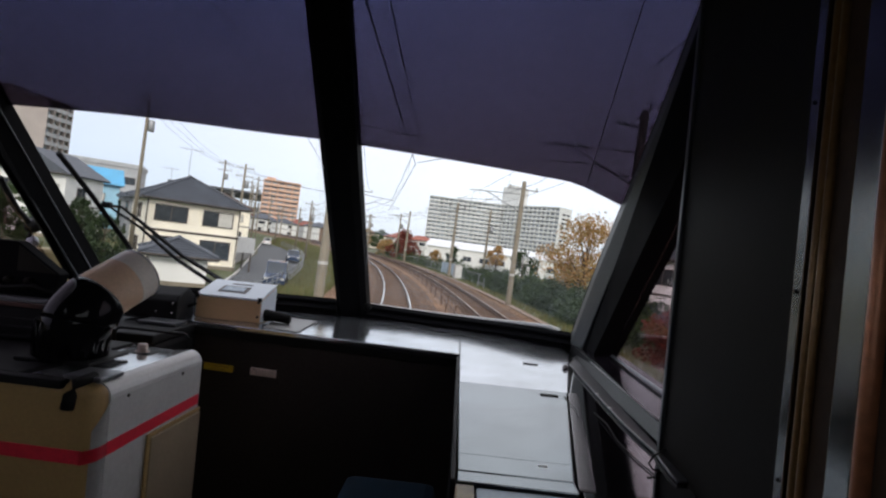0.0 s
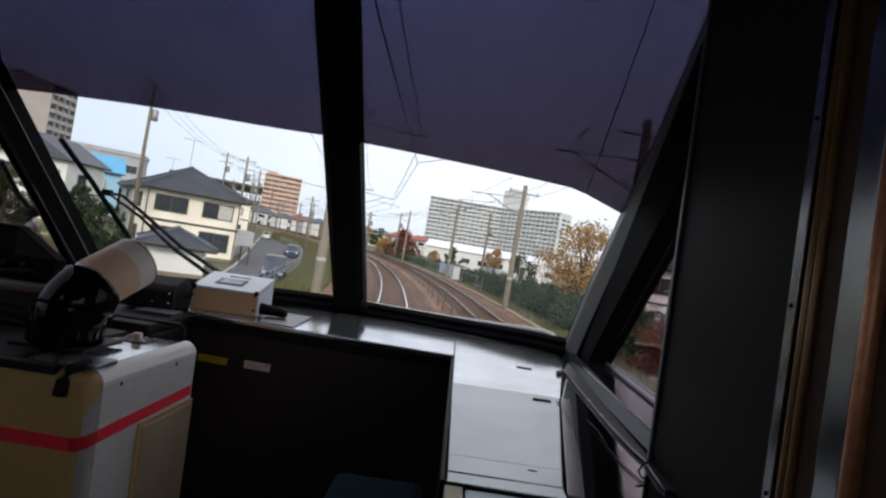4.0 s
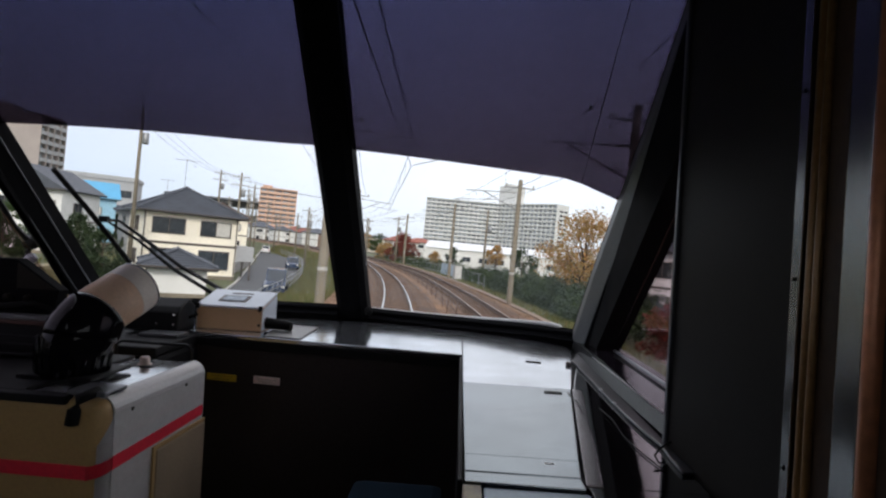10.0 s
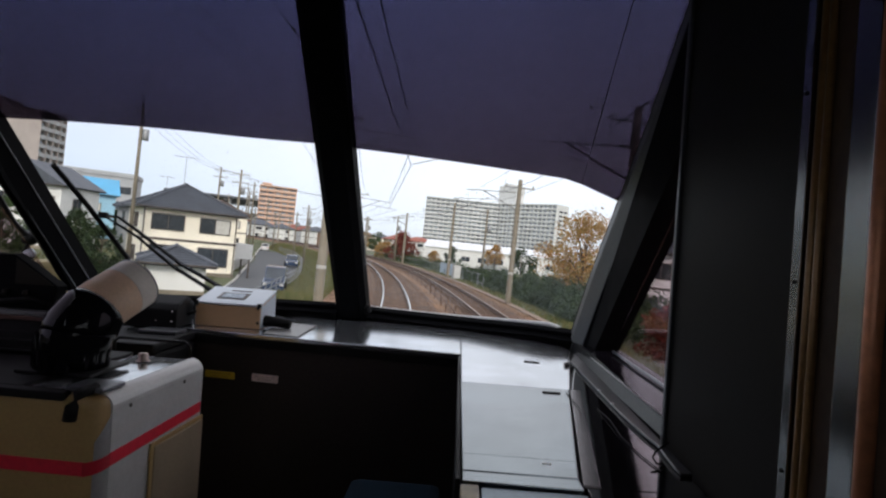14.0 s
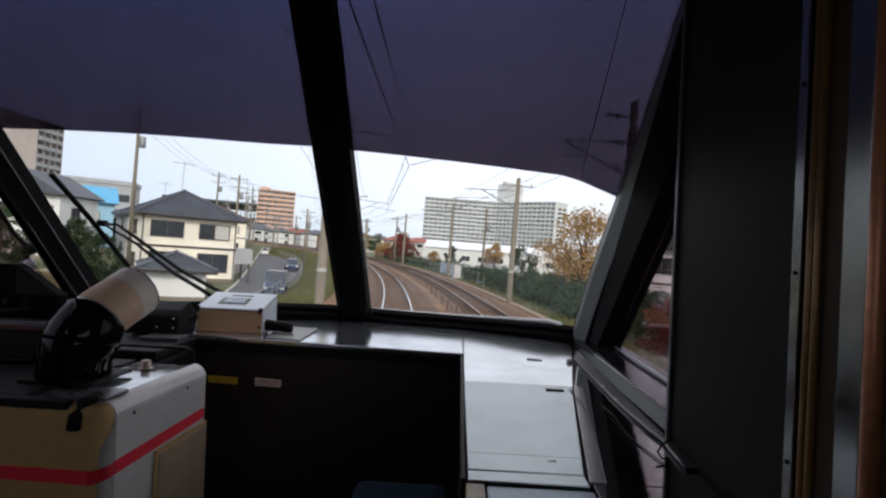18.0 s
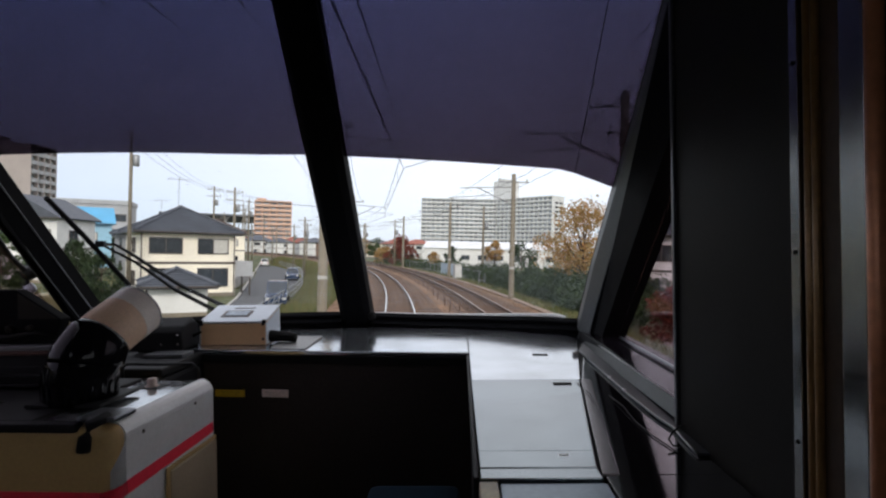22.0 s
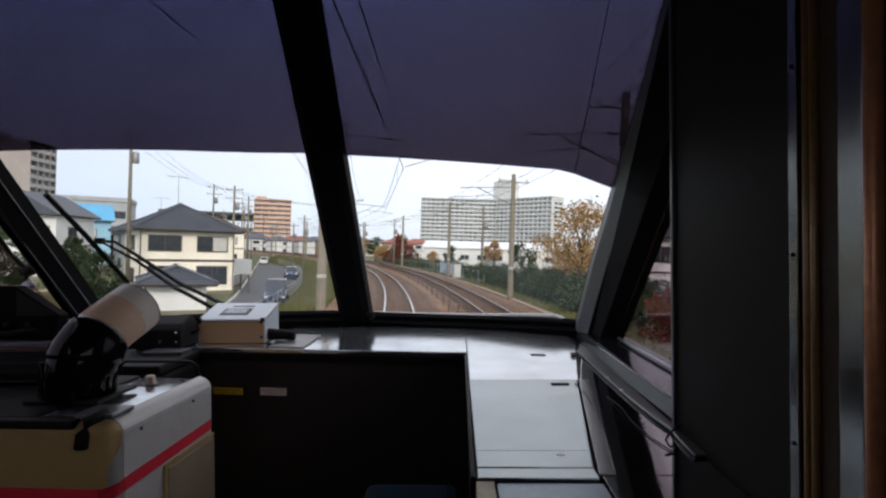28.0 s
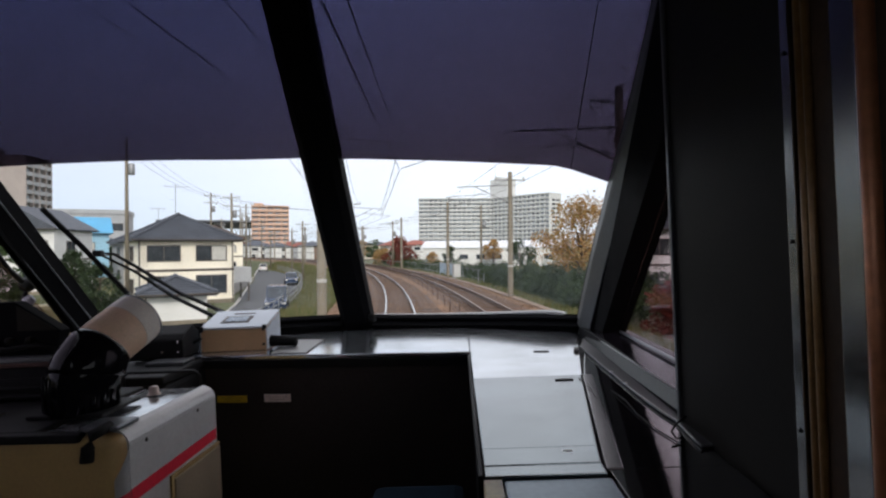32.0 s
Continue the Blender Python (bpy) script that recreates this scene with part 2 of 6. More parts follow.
M_WALLWHITE = mat("white_house_render", (0.74, 0.74, 0.72), 0.85, var=0.1, scale=0.6, fine=16, bump=0.2)
M_WALLGREY = mat("grey_siding", (0.40, 0.41, 0.42), 0.8, var=0.14, scale=0.6, fine=12, bump=0.25)
M_WALLBROWN = mat("brown_siding", (0.26, 0.17, 0.12), 0.8, var=0.16, scale=0.6, fine=12, bump=0.25)
M_WALLBLUE = mat("pale_blue_cladding", (0.30, 0.52, 0.66), 0.6, var=0.1, scale=0.5, fine=8, bump=0.2)
M_ROOFDARK = mat("dark_slate_tile", (0.078, 0.088, 0.108), 0.6, var=0.25, scale=1.0, fine=20, bump=0.3, tint=0.15)
M_ROOFRED = mat("red_tile", (0.30, 0.10, 0.07), 0.7, var=0.25, scale=1.0, fine=20, bump=0.3, tint=0.15)
M_ROOFBROWN = mat("brown_tile", (0.14, 0.095, 0.075), 0.7, var=0.25, scale=1.0, fine=20, bump=0.3, tint=0.15)
M_ROOFBLUE = mat("bright_blue_sheet_roof", (0.10, 0.38, 0.62), 0.5, var=0.12, scale=0.5, fine=6, bump=0.2)
M_ROOFWHITE = mat("white_sheet_roof", (0.74, 0.76, 0.78), 0.5, var=0.08, scale=0.3, fine=5, bump=0.2)
M_WINDOW = mat("dark_window_glass", (0.035, 0.042, 0.05), 0.12, var=0.3, scale=1.5, fine=6, bump=0.0, tint=0.5)
M_CURTAIN = mat("pale_curtain", (0.55, 0.54, 0.5), 0.9, var=0.15, scale=4, fine=30, bump=0.2)
M_FRAME = mat("bronze_window_frame", (0.10, 0.085, 0.075), 0.5, 0.3, var=0.1, fine=30, bump=0.05)
M_FRAMEW = mat("white_window_frame", (0.6, 0.6, 0.58), 0.5, var=0.1, fine=30, bump=0.05)
M_ORANGE = mat("orange_brick_tile", (0.66, 0.44, 0.33), 0.75, var=0.14, scale=0.3, fine=6, bump=0.2)
M_BLOCK = mat("white_apartment_render", (0.64, 0.65, 0.64), 0.85, var=0.08, scale=0.15, fine=4, bump=0.15)
# Recessed wall behind the balconies: the white render with balcony shade in its colour.
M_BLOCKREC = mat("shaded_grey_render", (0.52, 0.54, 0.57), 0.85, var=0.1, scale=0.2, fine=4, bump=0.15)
M_TOWER = mat("taupe_tile", (0.37, 0.325, 0.30), 0.8, var=0.12, scale=0.2, fine=4, bump=0.15)
M_BARK = mat("bark", (0.09, 0.065, 0.05), 0.95, var=0.35, scale=5, fine=30, bump=0.8)
L_GREEN = leafy("green_leaves", [(0.018, 0.04, 0.012), (0.04, 0.075, 0.02), (0.07, 0.11, 0.03), (0.03, 0.055, 0.016)])
L_DARK = leafy("dark_green_leaves", [(0.012, 0.028, 0.012), (0.028, 0.05, 0.018), (0.045, 0.07, 0.022)])
L_AUTUMN = leafy("orange_autumn_leaves", [(0.40, 0.17, 0.05), (0.44, 0.25, 0.08), (0.20, 0.17, 0.06), (0.50, 0.30, 0.12), (0.28, 0.21, 0.08)])
L_RED = leafy("dark_red_leaves", [(0.16, 0.025, 0.018), (0.22, 0.05, 0.03), (0.10, 0.03, 0.018)])
L_GRASS = leafy("autumn_grass", [(0.08, 0.115, 0.04), (0.14, 0.145, 0.055), (0.20, 0.165, 0.075), (0.095, 0.125, 0.045)])
# Far window glass, paled and blued to put the distance haze into its colour.
M_FARWIN = mat("hazed_far_window_glass", (0.25, 0.30, 0.34), 0.2, var=0.3, scale=1.5, fine=6, bump=0.0, tint=0.6)
M_TROUGH = mat("stained_concrete", (0.27, 0.20, 0.15), 0.9, var=0.25, scale=1.5, fine=18, bump=0.3, tint=0.12)
M_BROWNWOOD = mat("dark_brown_lining", (0.06, 0.033, 0.017), 0.5, var=0.3, scale=6, fine=60, bump=0.06, spec=0.15)
M_ELBOW = mat("black_moulded_plastic", (0.006, 0.006, 0.007), 0.07, var=0.2, scale=4, fine=80, bump=0.0, spec=0.15)
M_LOWBOX = mat("blue_grey_metal", (0.20, 0.26, 0.31), 0.3, 0.6, var=0.15, scale=3, fine=90, bump=0.0)
# Orange tile darkened: the balconies' shade is put into the recess colour.
M_ORANGEREC = mat("shaded_salmon_tile", (0.40, 0.26, 0.19), 0.75, var=0.14, scale=0.3, fine=6, bump=0.2)
M_BODY = mat("car_body_paint", (0.10, 0.10, 0.11), 0.4, 0.2, var=0.12, scale=0.8, fine=30, bump=0.03)
M_KNEE = mat("dark_brown_black_panel", (0.042, 0.035, 0.033), 0.7, var=0.3, scale=2, fine=120, bump=0.05, spec=0.2)
M_FENCE = mat("pale_blue_fence_paint", (0.42, 0.52, 0.60), 0.6, var=0.15, scale=1, fine=15, bump=0.1)
M_BLOCKWALL = mat("grey_block_masonry", (0.33, 0.32, 0.30), 0.9, var=0.25, scale=0.7, fine=12, bump=0.3, tint=0.1)
M_COVER = mat("dark_grey_cover_paint", (0.14, 0.142, 0.148), 0.4, 0.5, var=0.15, scale=4, fine=90, bump=0.02)
M_BOXFRONT = mat("warm_beige_plastic", (0.72, 0.45, 0.25), 0.45, var=0.08, scale=6, fine=120, bump=0.04)
M_LIP = mat("white_body_paint", (0.75, 0.75, 0.74), 0.4, var=0.08, scale=4, fine=80, bump=0.0)
M_POST = mat("black_post_paint", (0.006, 0.006, 0.007), 0.8, var=0.2, scale=3, fine=150, bump=0.04, spec=0.06)
M_SHELF = mat("worn_grey_shelf", (0.16, 0.165, 0.17), 0.5, var=0.25, scale=8, fine=90, bump=0.05)
M_OCHRE = mat("ochre_body_paint", (0.30, 0.23, 0.08), 0.5, var=0.15, scale=2, fine=60, bump=0.03)
# Tone raised to hold the bright window reflection on the cabinet top.
M_TOPRIM = mat("bright_grey_cabinet_top", (0.58, 0.60, 0.61), 0.12, 0.8, var=0.25, scale=9, fine=80, bump=0.02)
M_STONES = leafy("ballast_stones", [(0.10, 0.065, 0.045), (0.22, 0.135, 0.08), (0.30, 0.20, 0.13), (0.16, 0.10, 0.065), (0.26, 0.19, 0.14)], 0.9)
M_STRIP = mat("polished_dark_steel", (0.28, 0.282, 0.272), 0.21, 1.0, var=0.12, scale=3, fine=60, bump=0.0)
# Browner tone that puts the hose's shading into its colour.
M_HOSESHADE = mat("shaded_hose_plastic", (0.82, 0.57, 0.39), 0.42, var=0.12, scale=6, fine=120, bump=0.05)
M_SHELFEDGE = mat("dark_red_brown_edge", (0.075, 0.03, 0.02), 0.5, var=0.3, scale=6, fine=60, bump=0.06)
M_RAILFACE = mat("grey_green_rail_paint", (0.15, 0.157, 0.152), 0.38, 0.3, var=0.2, scale=5, fine=90, bump=0.02)
M_SILLTOP = mat("dark_sill_lacquer", (0.010, 0.009, 0.012), 0.10, var=0.25, scale=4, fine=60, bump=0.01, spec=0.1)
# Lighter copy of the cream enamel: windscreen light is put into its colour.
M_CREAMLIT = mat("lit_cream_enamel", (0.85, 0.72, 0.42), 0.4, var=0.2, scale=14, fine=90, bump=0.05)
M_MARGIN = mat("plum_grey_paint", (0.10, 0.088, 0.10), 0.22, 0.6, var=0.15, scale=4, fine=90, bump=0.01)
M_POSTCOVER = mat("satin_grey_post_cover", (0.17, 0.175, 0.175), 0.42, 0.4, var=0.15, scale=4, fine=90, bump=0.02)
M_KNOB = mat("pinkish_worn_metal", (0.62, 0.50, 0.44), 0.4, 0.3, var=0.12, scale=20, fine=90, bump=0.03)

# ---- building tools ----
def thing(name, label="", category="", group="", kind="", at=(0, 0, 0), turn=0.0):
    ob = new(name)
    ob.matrix_basis = pose(*at, 0, 0, turn)
    return tagged(ob, label, category, group, kind)


def mesh_of(name, bm, material, smooth=False):
    me = bpy.data.meshes.new(name)
    bmesh.ops.recalc_face_normals(bm, faces=bm.faces)
    bm.to_mesh(me)
    bm.free()
    me.materials.append(material)
    if smooth:
        me.polygons.foreach_set("use_smooth", [True] * len(me.polygons))
    return me


def part(name, bm, material, parent, label="", smooth=False, kind=""):
    ob = new(name, mesh_of(name, bm, material, smooth))
    ob.parent = parent
    return tagged(ob, label, kind=kind)


def piece(name, me, parent, m):
    ob = new(name, me)
    ob.parent = parent
    ob.matrix_basis = m
    return ob


def solo(name, bm, material, label, category="", group="", kind="", smooth=False):
    return tagged(new(name, mesh_of(name, bm, material, smooth)), label, category, group, kind)


def box(x0, x1, y0, y1, z0, z1, bevel=0.0, bm=None, m=None, seg=2):
    own = bmesh.new()
    vs = bmesh.ops.create_cube(own, size=1)["verts"]
    for v in vs:
        v.co = Vector((x0 + (v.co.x + 0.5) * (x1 - x0), y0 + (v.co.y + 0.5) * (y1 - y0), z0 + (v.co.z + 0.5) * (z1 - z0)))
    if bevel:
        bmesh.ops.bevel(own, geom=own.edges[:], offset=bevel, segments=seg, affect="EDGES", profile=0.6)
    if m is not None:
        own.transform(m)
    return join(bm, own)


def join(bm, own):
    if bm is None:
        return own
    me = bpy.data.meshes.new("tmp")
    own.to_mesh(me)
    own.free()
    bm.from_mesh(me)
    bpy.data.meshes.remove(me)
    return bm


def prism(pts, axis, lo, hi, bevel=0.0, bm=None):
    """A flat outline (two coordinates in order of the other axes) drawn out along an axis."""
    own = bmesh.new()
    def place(a, b, c):
        return {"x": (c, a, b), "y": (a, c, b), "z": (a, b, c)}[axis]
    lows = [own.verts.new(place(a, b, lo)) for a, b in pts]
    highs = [own.verts.new(place(a, b, hi)) for a, b in pts]
    own.faces.new(lows[::-1])
    own.faces.new(highs)
    k = len(pts)
    for i in range(k):
        own.faces.new((lows[i], lows[(i + 1) % k], highs[(i + 1) % k], highs[i]))
    if bevel:
        bmesh.ops.recalc_face_normals(own, faces=own.faces)
        bmesh.ops.bevel(own, geom=own.edges[:], offset=bevel, segments=2, affect="EDGES", profile=0.6)
    return join(bm, own)


def ring_sweep(path, section, bm=None, up=Vector((0, 0, 1)), closed=True):
    """A section (pairs: sideways, up) carried along a path of points."""
    own = bmesh.new() if bm is None else bm
    path = [Vector(p) for p in path]
    rings = []
    for i, p in enumerate(path):
        d = (path[min(i + 1, len(path) - 1)] - path[max(i - 1, 0)]).normalized()
        side = d.cross(up)
        side = side.normalized() if side.length > 1e-4 else Vector((1, 0, 0))
        top = side.cross(d).normalized()
        rings.append([own.verts.new(p + side * a + top * b) for a, b in section])
    k = len(section)
    for a, b in zip(rings, rings[1:]):
        for i in range(k if closed else k - 1):
            own.faces.new((a[i], a[(i + 1) % k], b[(i + 1) % k], b[i]))
    if closed:
        own.faces.new(rings[0][::-1])
        own.faces.new(rings[-1])
    return own


def tube(path, r, sides=8, bm=None, r_end=None):
    own = bmesh.new() if bm is None else bm
    path = [Vector(p) for p in path]
    rings = []
    for i, p in enumerate(path):
        d = (path[min(i + 1, len(path) - 1)] - path[max(i - 1, 0)]).normalized()
        a = d.cross(Vector((0, 0, 1)) if abs(d.z) < 0.9 else Vector((0, 1, 0))).normalized()
        b = a.cross(d)
        rr = r if r_end is None else r + (r_end - r) * i / (len(path) - 1)
        rings.append([own.verts.new(p + (a * math.cos(t) + b * math.sin(t)) * rr) for t in (2 * math.pi * j / sides for j in range(sides))])
    for a, b in zip(rings, rings[1:]):
        for i in range(sides):
            own.faces.new((a[i], a[(i + 1) % sides], b[(i + 1) % sides], b[i]))
    own.faces.new(rings[0][::-1])
    own.faces.new(rings[-1])
    return own


def lathe(profile, sides=24, m=None, bm=None):
    """A profile of (radius, height) turned about z."""
    own = bmesh.new()
    rings = [[own.verts.new((r * math.cos(t), r * math.sin(t), z)) for t in (2 * math.pi * j / sides for j in range(sides))] for r, z in profile]
    for a, b in zip(rings, rings[1:]):
        for i in range(sides):
            own.faces.new((a[i], a[(i + 1) % sides], b[(i + 1) % sides], b[i]))
    own.faces.new(rings[0][::-1])
    own.faces.new(rings[-1])
    if m is not None:
        own.transform(m)
    return join(bm, own)

# ---- the driving cab ----
DESK, FLOOR, CEIL = 2.03, 1.15, 3.46      # heights over the rail head
RAKE = 0.866                              # how far the windscreen leans back per metre of height
SILL = 2.10


def screen(x, z, out=0.0):
    """A point of the curved, raked windscreen; out: metres in front of its inner face."""
    return Vector((x, 3.10 - 0.40 * (x / 1.135) ** 2 - RAKE * (z - SILL) + out, z + out * 0.6))


def sheet(x_at, z_at, nx, nz, out0, out1, bm=None):
    """A bent slab on the windscreen between two offsets."""
    own = bmesh.new()
    grids = []
    for out in (out0, out1):
        grids.append([[own.verts.new(screen(x_at(i / nx, j / nz), z_at(i / nx, j / nz), out)) for i in range(nx + 1)] for j in range(nz + 1)])
    for g in grids:
        for j in range(nz):
            for i in range(nx):
                own.faces.new((g[j][i], g[j][i + 1], g[j + 1][i + 1], g[j + 1][i]))
    a, b = grids
    for j in range(nz):
        own.faces.new((a[j][0], a[j + 1][0], b[j + 1][0], b[j][0]))
        own.faces.new((a[j][nx], a[j + 1][nx], b[j + 1][nx], b[j][nx]))
    for i in range(nx):
        own.faces.new((a[0][i], a[0][i + 1], b[0][i + 1], b[0][i]))
        own.faces.new((a[nz][i], a[nz][i + 1], b[nz][i + 1], b[nz][i]))
    return join(bm, own)


def shade_edge(x):
    """Height of the tinted band's lower edge: nearly level, falling off in a round at the outer corners."""
    if x < 0:
        return 2.869 - 0.042 * max(0.0, (-x - 0.5) / 0.65) ** 2
    return 2.864 - 0.05 * x - 0.062 * x * x - 0.27 * max(0.0, x - 0.985)


windscreen = thing("window_1", "raked two-pane cab windscreen with a purple tinted top band", "window", kind="structure")
for side in (-1, 1):
    xa, xb = (0.07, 1.34) if side > 0 else (-1.22, -0.07)
    p = part("pane", sheet(lambda u, v: xa + (xb - xa) * u, lambda u, v: 2.05 + 1.41 * v, 14, 12, 0.008, 0.016), G_CLEAR, windscreen, smooth=True)
    p.visible_shadow = False
    part("tint_band", sheet(lambda u, v: xa + (xb - xa) * u, lambda u, v: shade_edge(xa + (xb - xa) * u) * (1 - v) + 3.46 * v, 20, 8, 0.0, 0.003), G_TINT, windscreen, "dark purple see-through band", smooth=True)
# middle pillar, sill gasket, corner posts
def post_on_screen(x0, x1, deep, bevel_in=0.02, wide=0.0):
    own = bmesh.new()
    rows = []
    for j in range(9):
        z = 2.02 + 1.46 * j / 8
        a, b = x0 - wide * j / 8, x1 + wide * j / 8 - 0.010 * j / 8
        base = screen((a + b) / 2, z)
        back, front = base.y - deep, base.y + 0.05
        lift = -deep * 0.5
        rows.append([own.verts.new(c) for c in ((a, front, z + 0.03), (b, front, z + 0.03), (b, back + bevel_in, z + lift), (b - bevel_in, back, z + lift), (a + bevel_in, back, z + lift), (a, back + bevel_in, z + lift))])
    for r, s in zip(rows, rows[1:]):
        for i in range(6):
            own.faces.new((r[i], r[(i + 1) % 6], s[(i + 1) % 6], s[i]))
    own.faces.new(rows[0][::-1])
    own.faces.new(rows[-1])
    return own


rng = random.Random(17)
for x, z in ((-0.61, 2.745), (-0.47, 2.80), (-0.66, 2.715), (-0.33, 2.62), (0.24, 2.66), (0.62, 2.70), (0.41, 2.30), (-0.86, 2.60), (0.83, 2.56), (-0.15, 2.42)):
    r = rng.uniform(0.0015, 0.0032)
    part("speck", lathe([(r * 0.4, 0), (r, 0.0006), (r * 0.5, 0.0012)], 7, Matrix.Translation(screen(x, z, 0.005)) @ pose(0, 0, 0, 49, 0, rng.uniform(0, 90)) @ Matrix.Diagonal((1, rng.uniform(0.6, 1.6), 1, 1))), M_BROWNWOOD, windscreen, "dried speck on the glass")
own = bmesh.new()
tube([screen(1.020 + 0.034 * (k / 10), 2.742 + 0.66 * k / 10, -0.002) for k in range(11)], 0.0016, 6, own)
part("aerial_wire", own, M_RUBBER, windscreen, "thin dark aerial wire in the tinted band")


def dip(x):
    """The right sill sags a little in its middle."""
    return 0.015 + 0.012 * math.sin(math.pi * min(x, 0.95) / 0.95) if x > 0 else 0.010 * (1 + x / 1.1)


part("middle_pillar", post_on_screen(-0.085, 0.082, 0.05, 0.03), M_POST, windscreen, "black painted middle pillar")
for side in (-1, 1):
    xa, xb = (0.082, 1.16) if side > 0 else (-1.16, -0.085)
    part("sill_gasket", sheet(lambda u, v: xa + (xb - xa) * u, lambda u, v: 2.03 + (0.075 - dip(xa + (xb - xa) * u)) * v, 16, 2, -0.05, 0.03), M_POST, windscreen, "black rubber gasket")
    own = bmesh.new()
    own = tube([screen(xa + (xb - xa) * i / 16, 2.112 - dip(xa + (xb - xa) * i / 16), -0.012) for i in range(17)], 0.012, 8, own)
    part("sill_bead", own, M_POST, windscreen, smooth=True)
# pale body lip in front of the gasket, turning down in a round at the outer corner
own = bmesh.new()
tube([screen(0.09 + 0.90 * k / 16, 2.098 - dip(0.09 + 0.90 * k / 16) + 0.008 * (k / 16) ** 3, 0.035) for k in range(17)] + [screen(1.03, 2.092, 0.035), screen(1.065, 2.086, 0.034), screen(1.09, 2.070, 0.032), screen(1.10, 2.04, 0.03)], 0.007, 6, own, 0.015)
part("corner_lip", own, M_LIP, windscreen, "pale lip of the rounded pane corner", smooth=True)
part("grommet", lathe([(0.012, 0), (0.022, 0.006), (0.022, 0.026), (0.012, 0.034)], 14, Matrix.Translation(screen(0.092, 2.118, -0.045)) @ pose(0, 0, 0, 60, 0, 0)), M_RUBBER, windscreen, smooth=True)

# side posts of the windscreen: raked, three-faced, with a satin inner edge
for side in (1, -1):
    post = thing("corner_post", "raked dark corner post beside the windscreen", "pillar", "cab corner posts", "structure")
    own = bmesh.new()
    flare = 0.064 if side > 0 else 0.088
    spread = [flare * j / 8 + (0.022 * min(1.0, max(0.0, (1.48 * j / 8 - 0.35) / 0.65)) if side > 0 else 0.0) for j in range(9)]
    rows = []
    for j in range(9):
        z = 2.0 + 1.48 * j / 8
        g = screen(1.118 + spread[j], z)
        deep, heel = (0.30, 1.225) if side > 0 else (0.178, 1.165)
        w = [(1.118 + spread[j], g.y + 0.03), (1.118 + spread[j], g.y - 0.06), (1.145 + spread[j], g.y - 0.17), (heel + flare * j / 30, g.y - deep), ((1.258 if side > 0 else 1.20) + flare * j / 30, g.y - deep + (0 if side > 0 else 0.03)), ((1.258 if side > 0 else 1.20) + spread[j], g.y + 0.03)]
        rows.append([own.verts.new((side * a, b, z)) for a, b in w])
    for r, s in zip(rows, rows[1:]):
        for i in range(6):
            own.faces.new((r[i], r[(i + 1) % 6], s[(i + 1) % 6], s[i]))
    own.faces.new(rows[0][::-1])
    own.faces.new(rows[-1])
    part("post_body", own, M_POST, post)
    own = bmesh.new()
    rows = []
    for j in range(9):
        z = 2.02 + 1.46 * j / 8
        g = screen(1.118 + spread[j], z)
        rows.append([own.verts.new((side * a, b, z)) for a, b in ((1.114 + spread[j], g.y - 0.005), (1.114 + spread[j], g.y - 0.062), (1.141 + spread[j], g.y - 0.172), (1.145 + spread[j], g.y - 0.172))])
    for r, s in zip(rows, rows[1:]):
        for i in range(4):
            own.faces.new((r[i], r[(i + 1) % 4], s[(i + 1) % 4], s[i]))
    own.faces.new(rows[0][::-1])
    own.faces.new(rows[-1])
    part("post_cover", own, M_POSTCOVER if side > 0 else M_POST, post, "satin grey inner cover strip" if side > 0 else "")
    if side < 0:
        for inset, back, r in ((0.1135, 0.064, 0.0026), (0.135, 0.152, 0.0022)):
            own = bmesh.new()
            tube([(-(1.0 + inset + spread[j]), screen(1.118 + spread[j], 2.02 + 1.46 * j / 8).y - back, 2.02 + 1.46 * j / 8) for j in range(9)], r, 6, own)
            part("ridge", own, M_ALUDULL, post, "thin grey ridge", smooth=True)

RIDGE = [(1.041, 1.155), (1.041, 1.189), (1.044, 1.237), (1.052, 1.317), (1.044, 1.394), (1.039, 1.545), (1.038, 1.706), (1.041, 2.3)]      # line of the ridge at the foot of the right sill
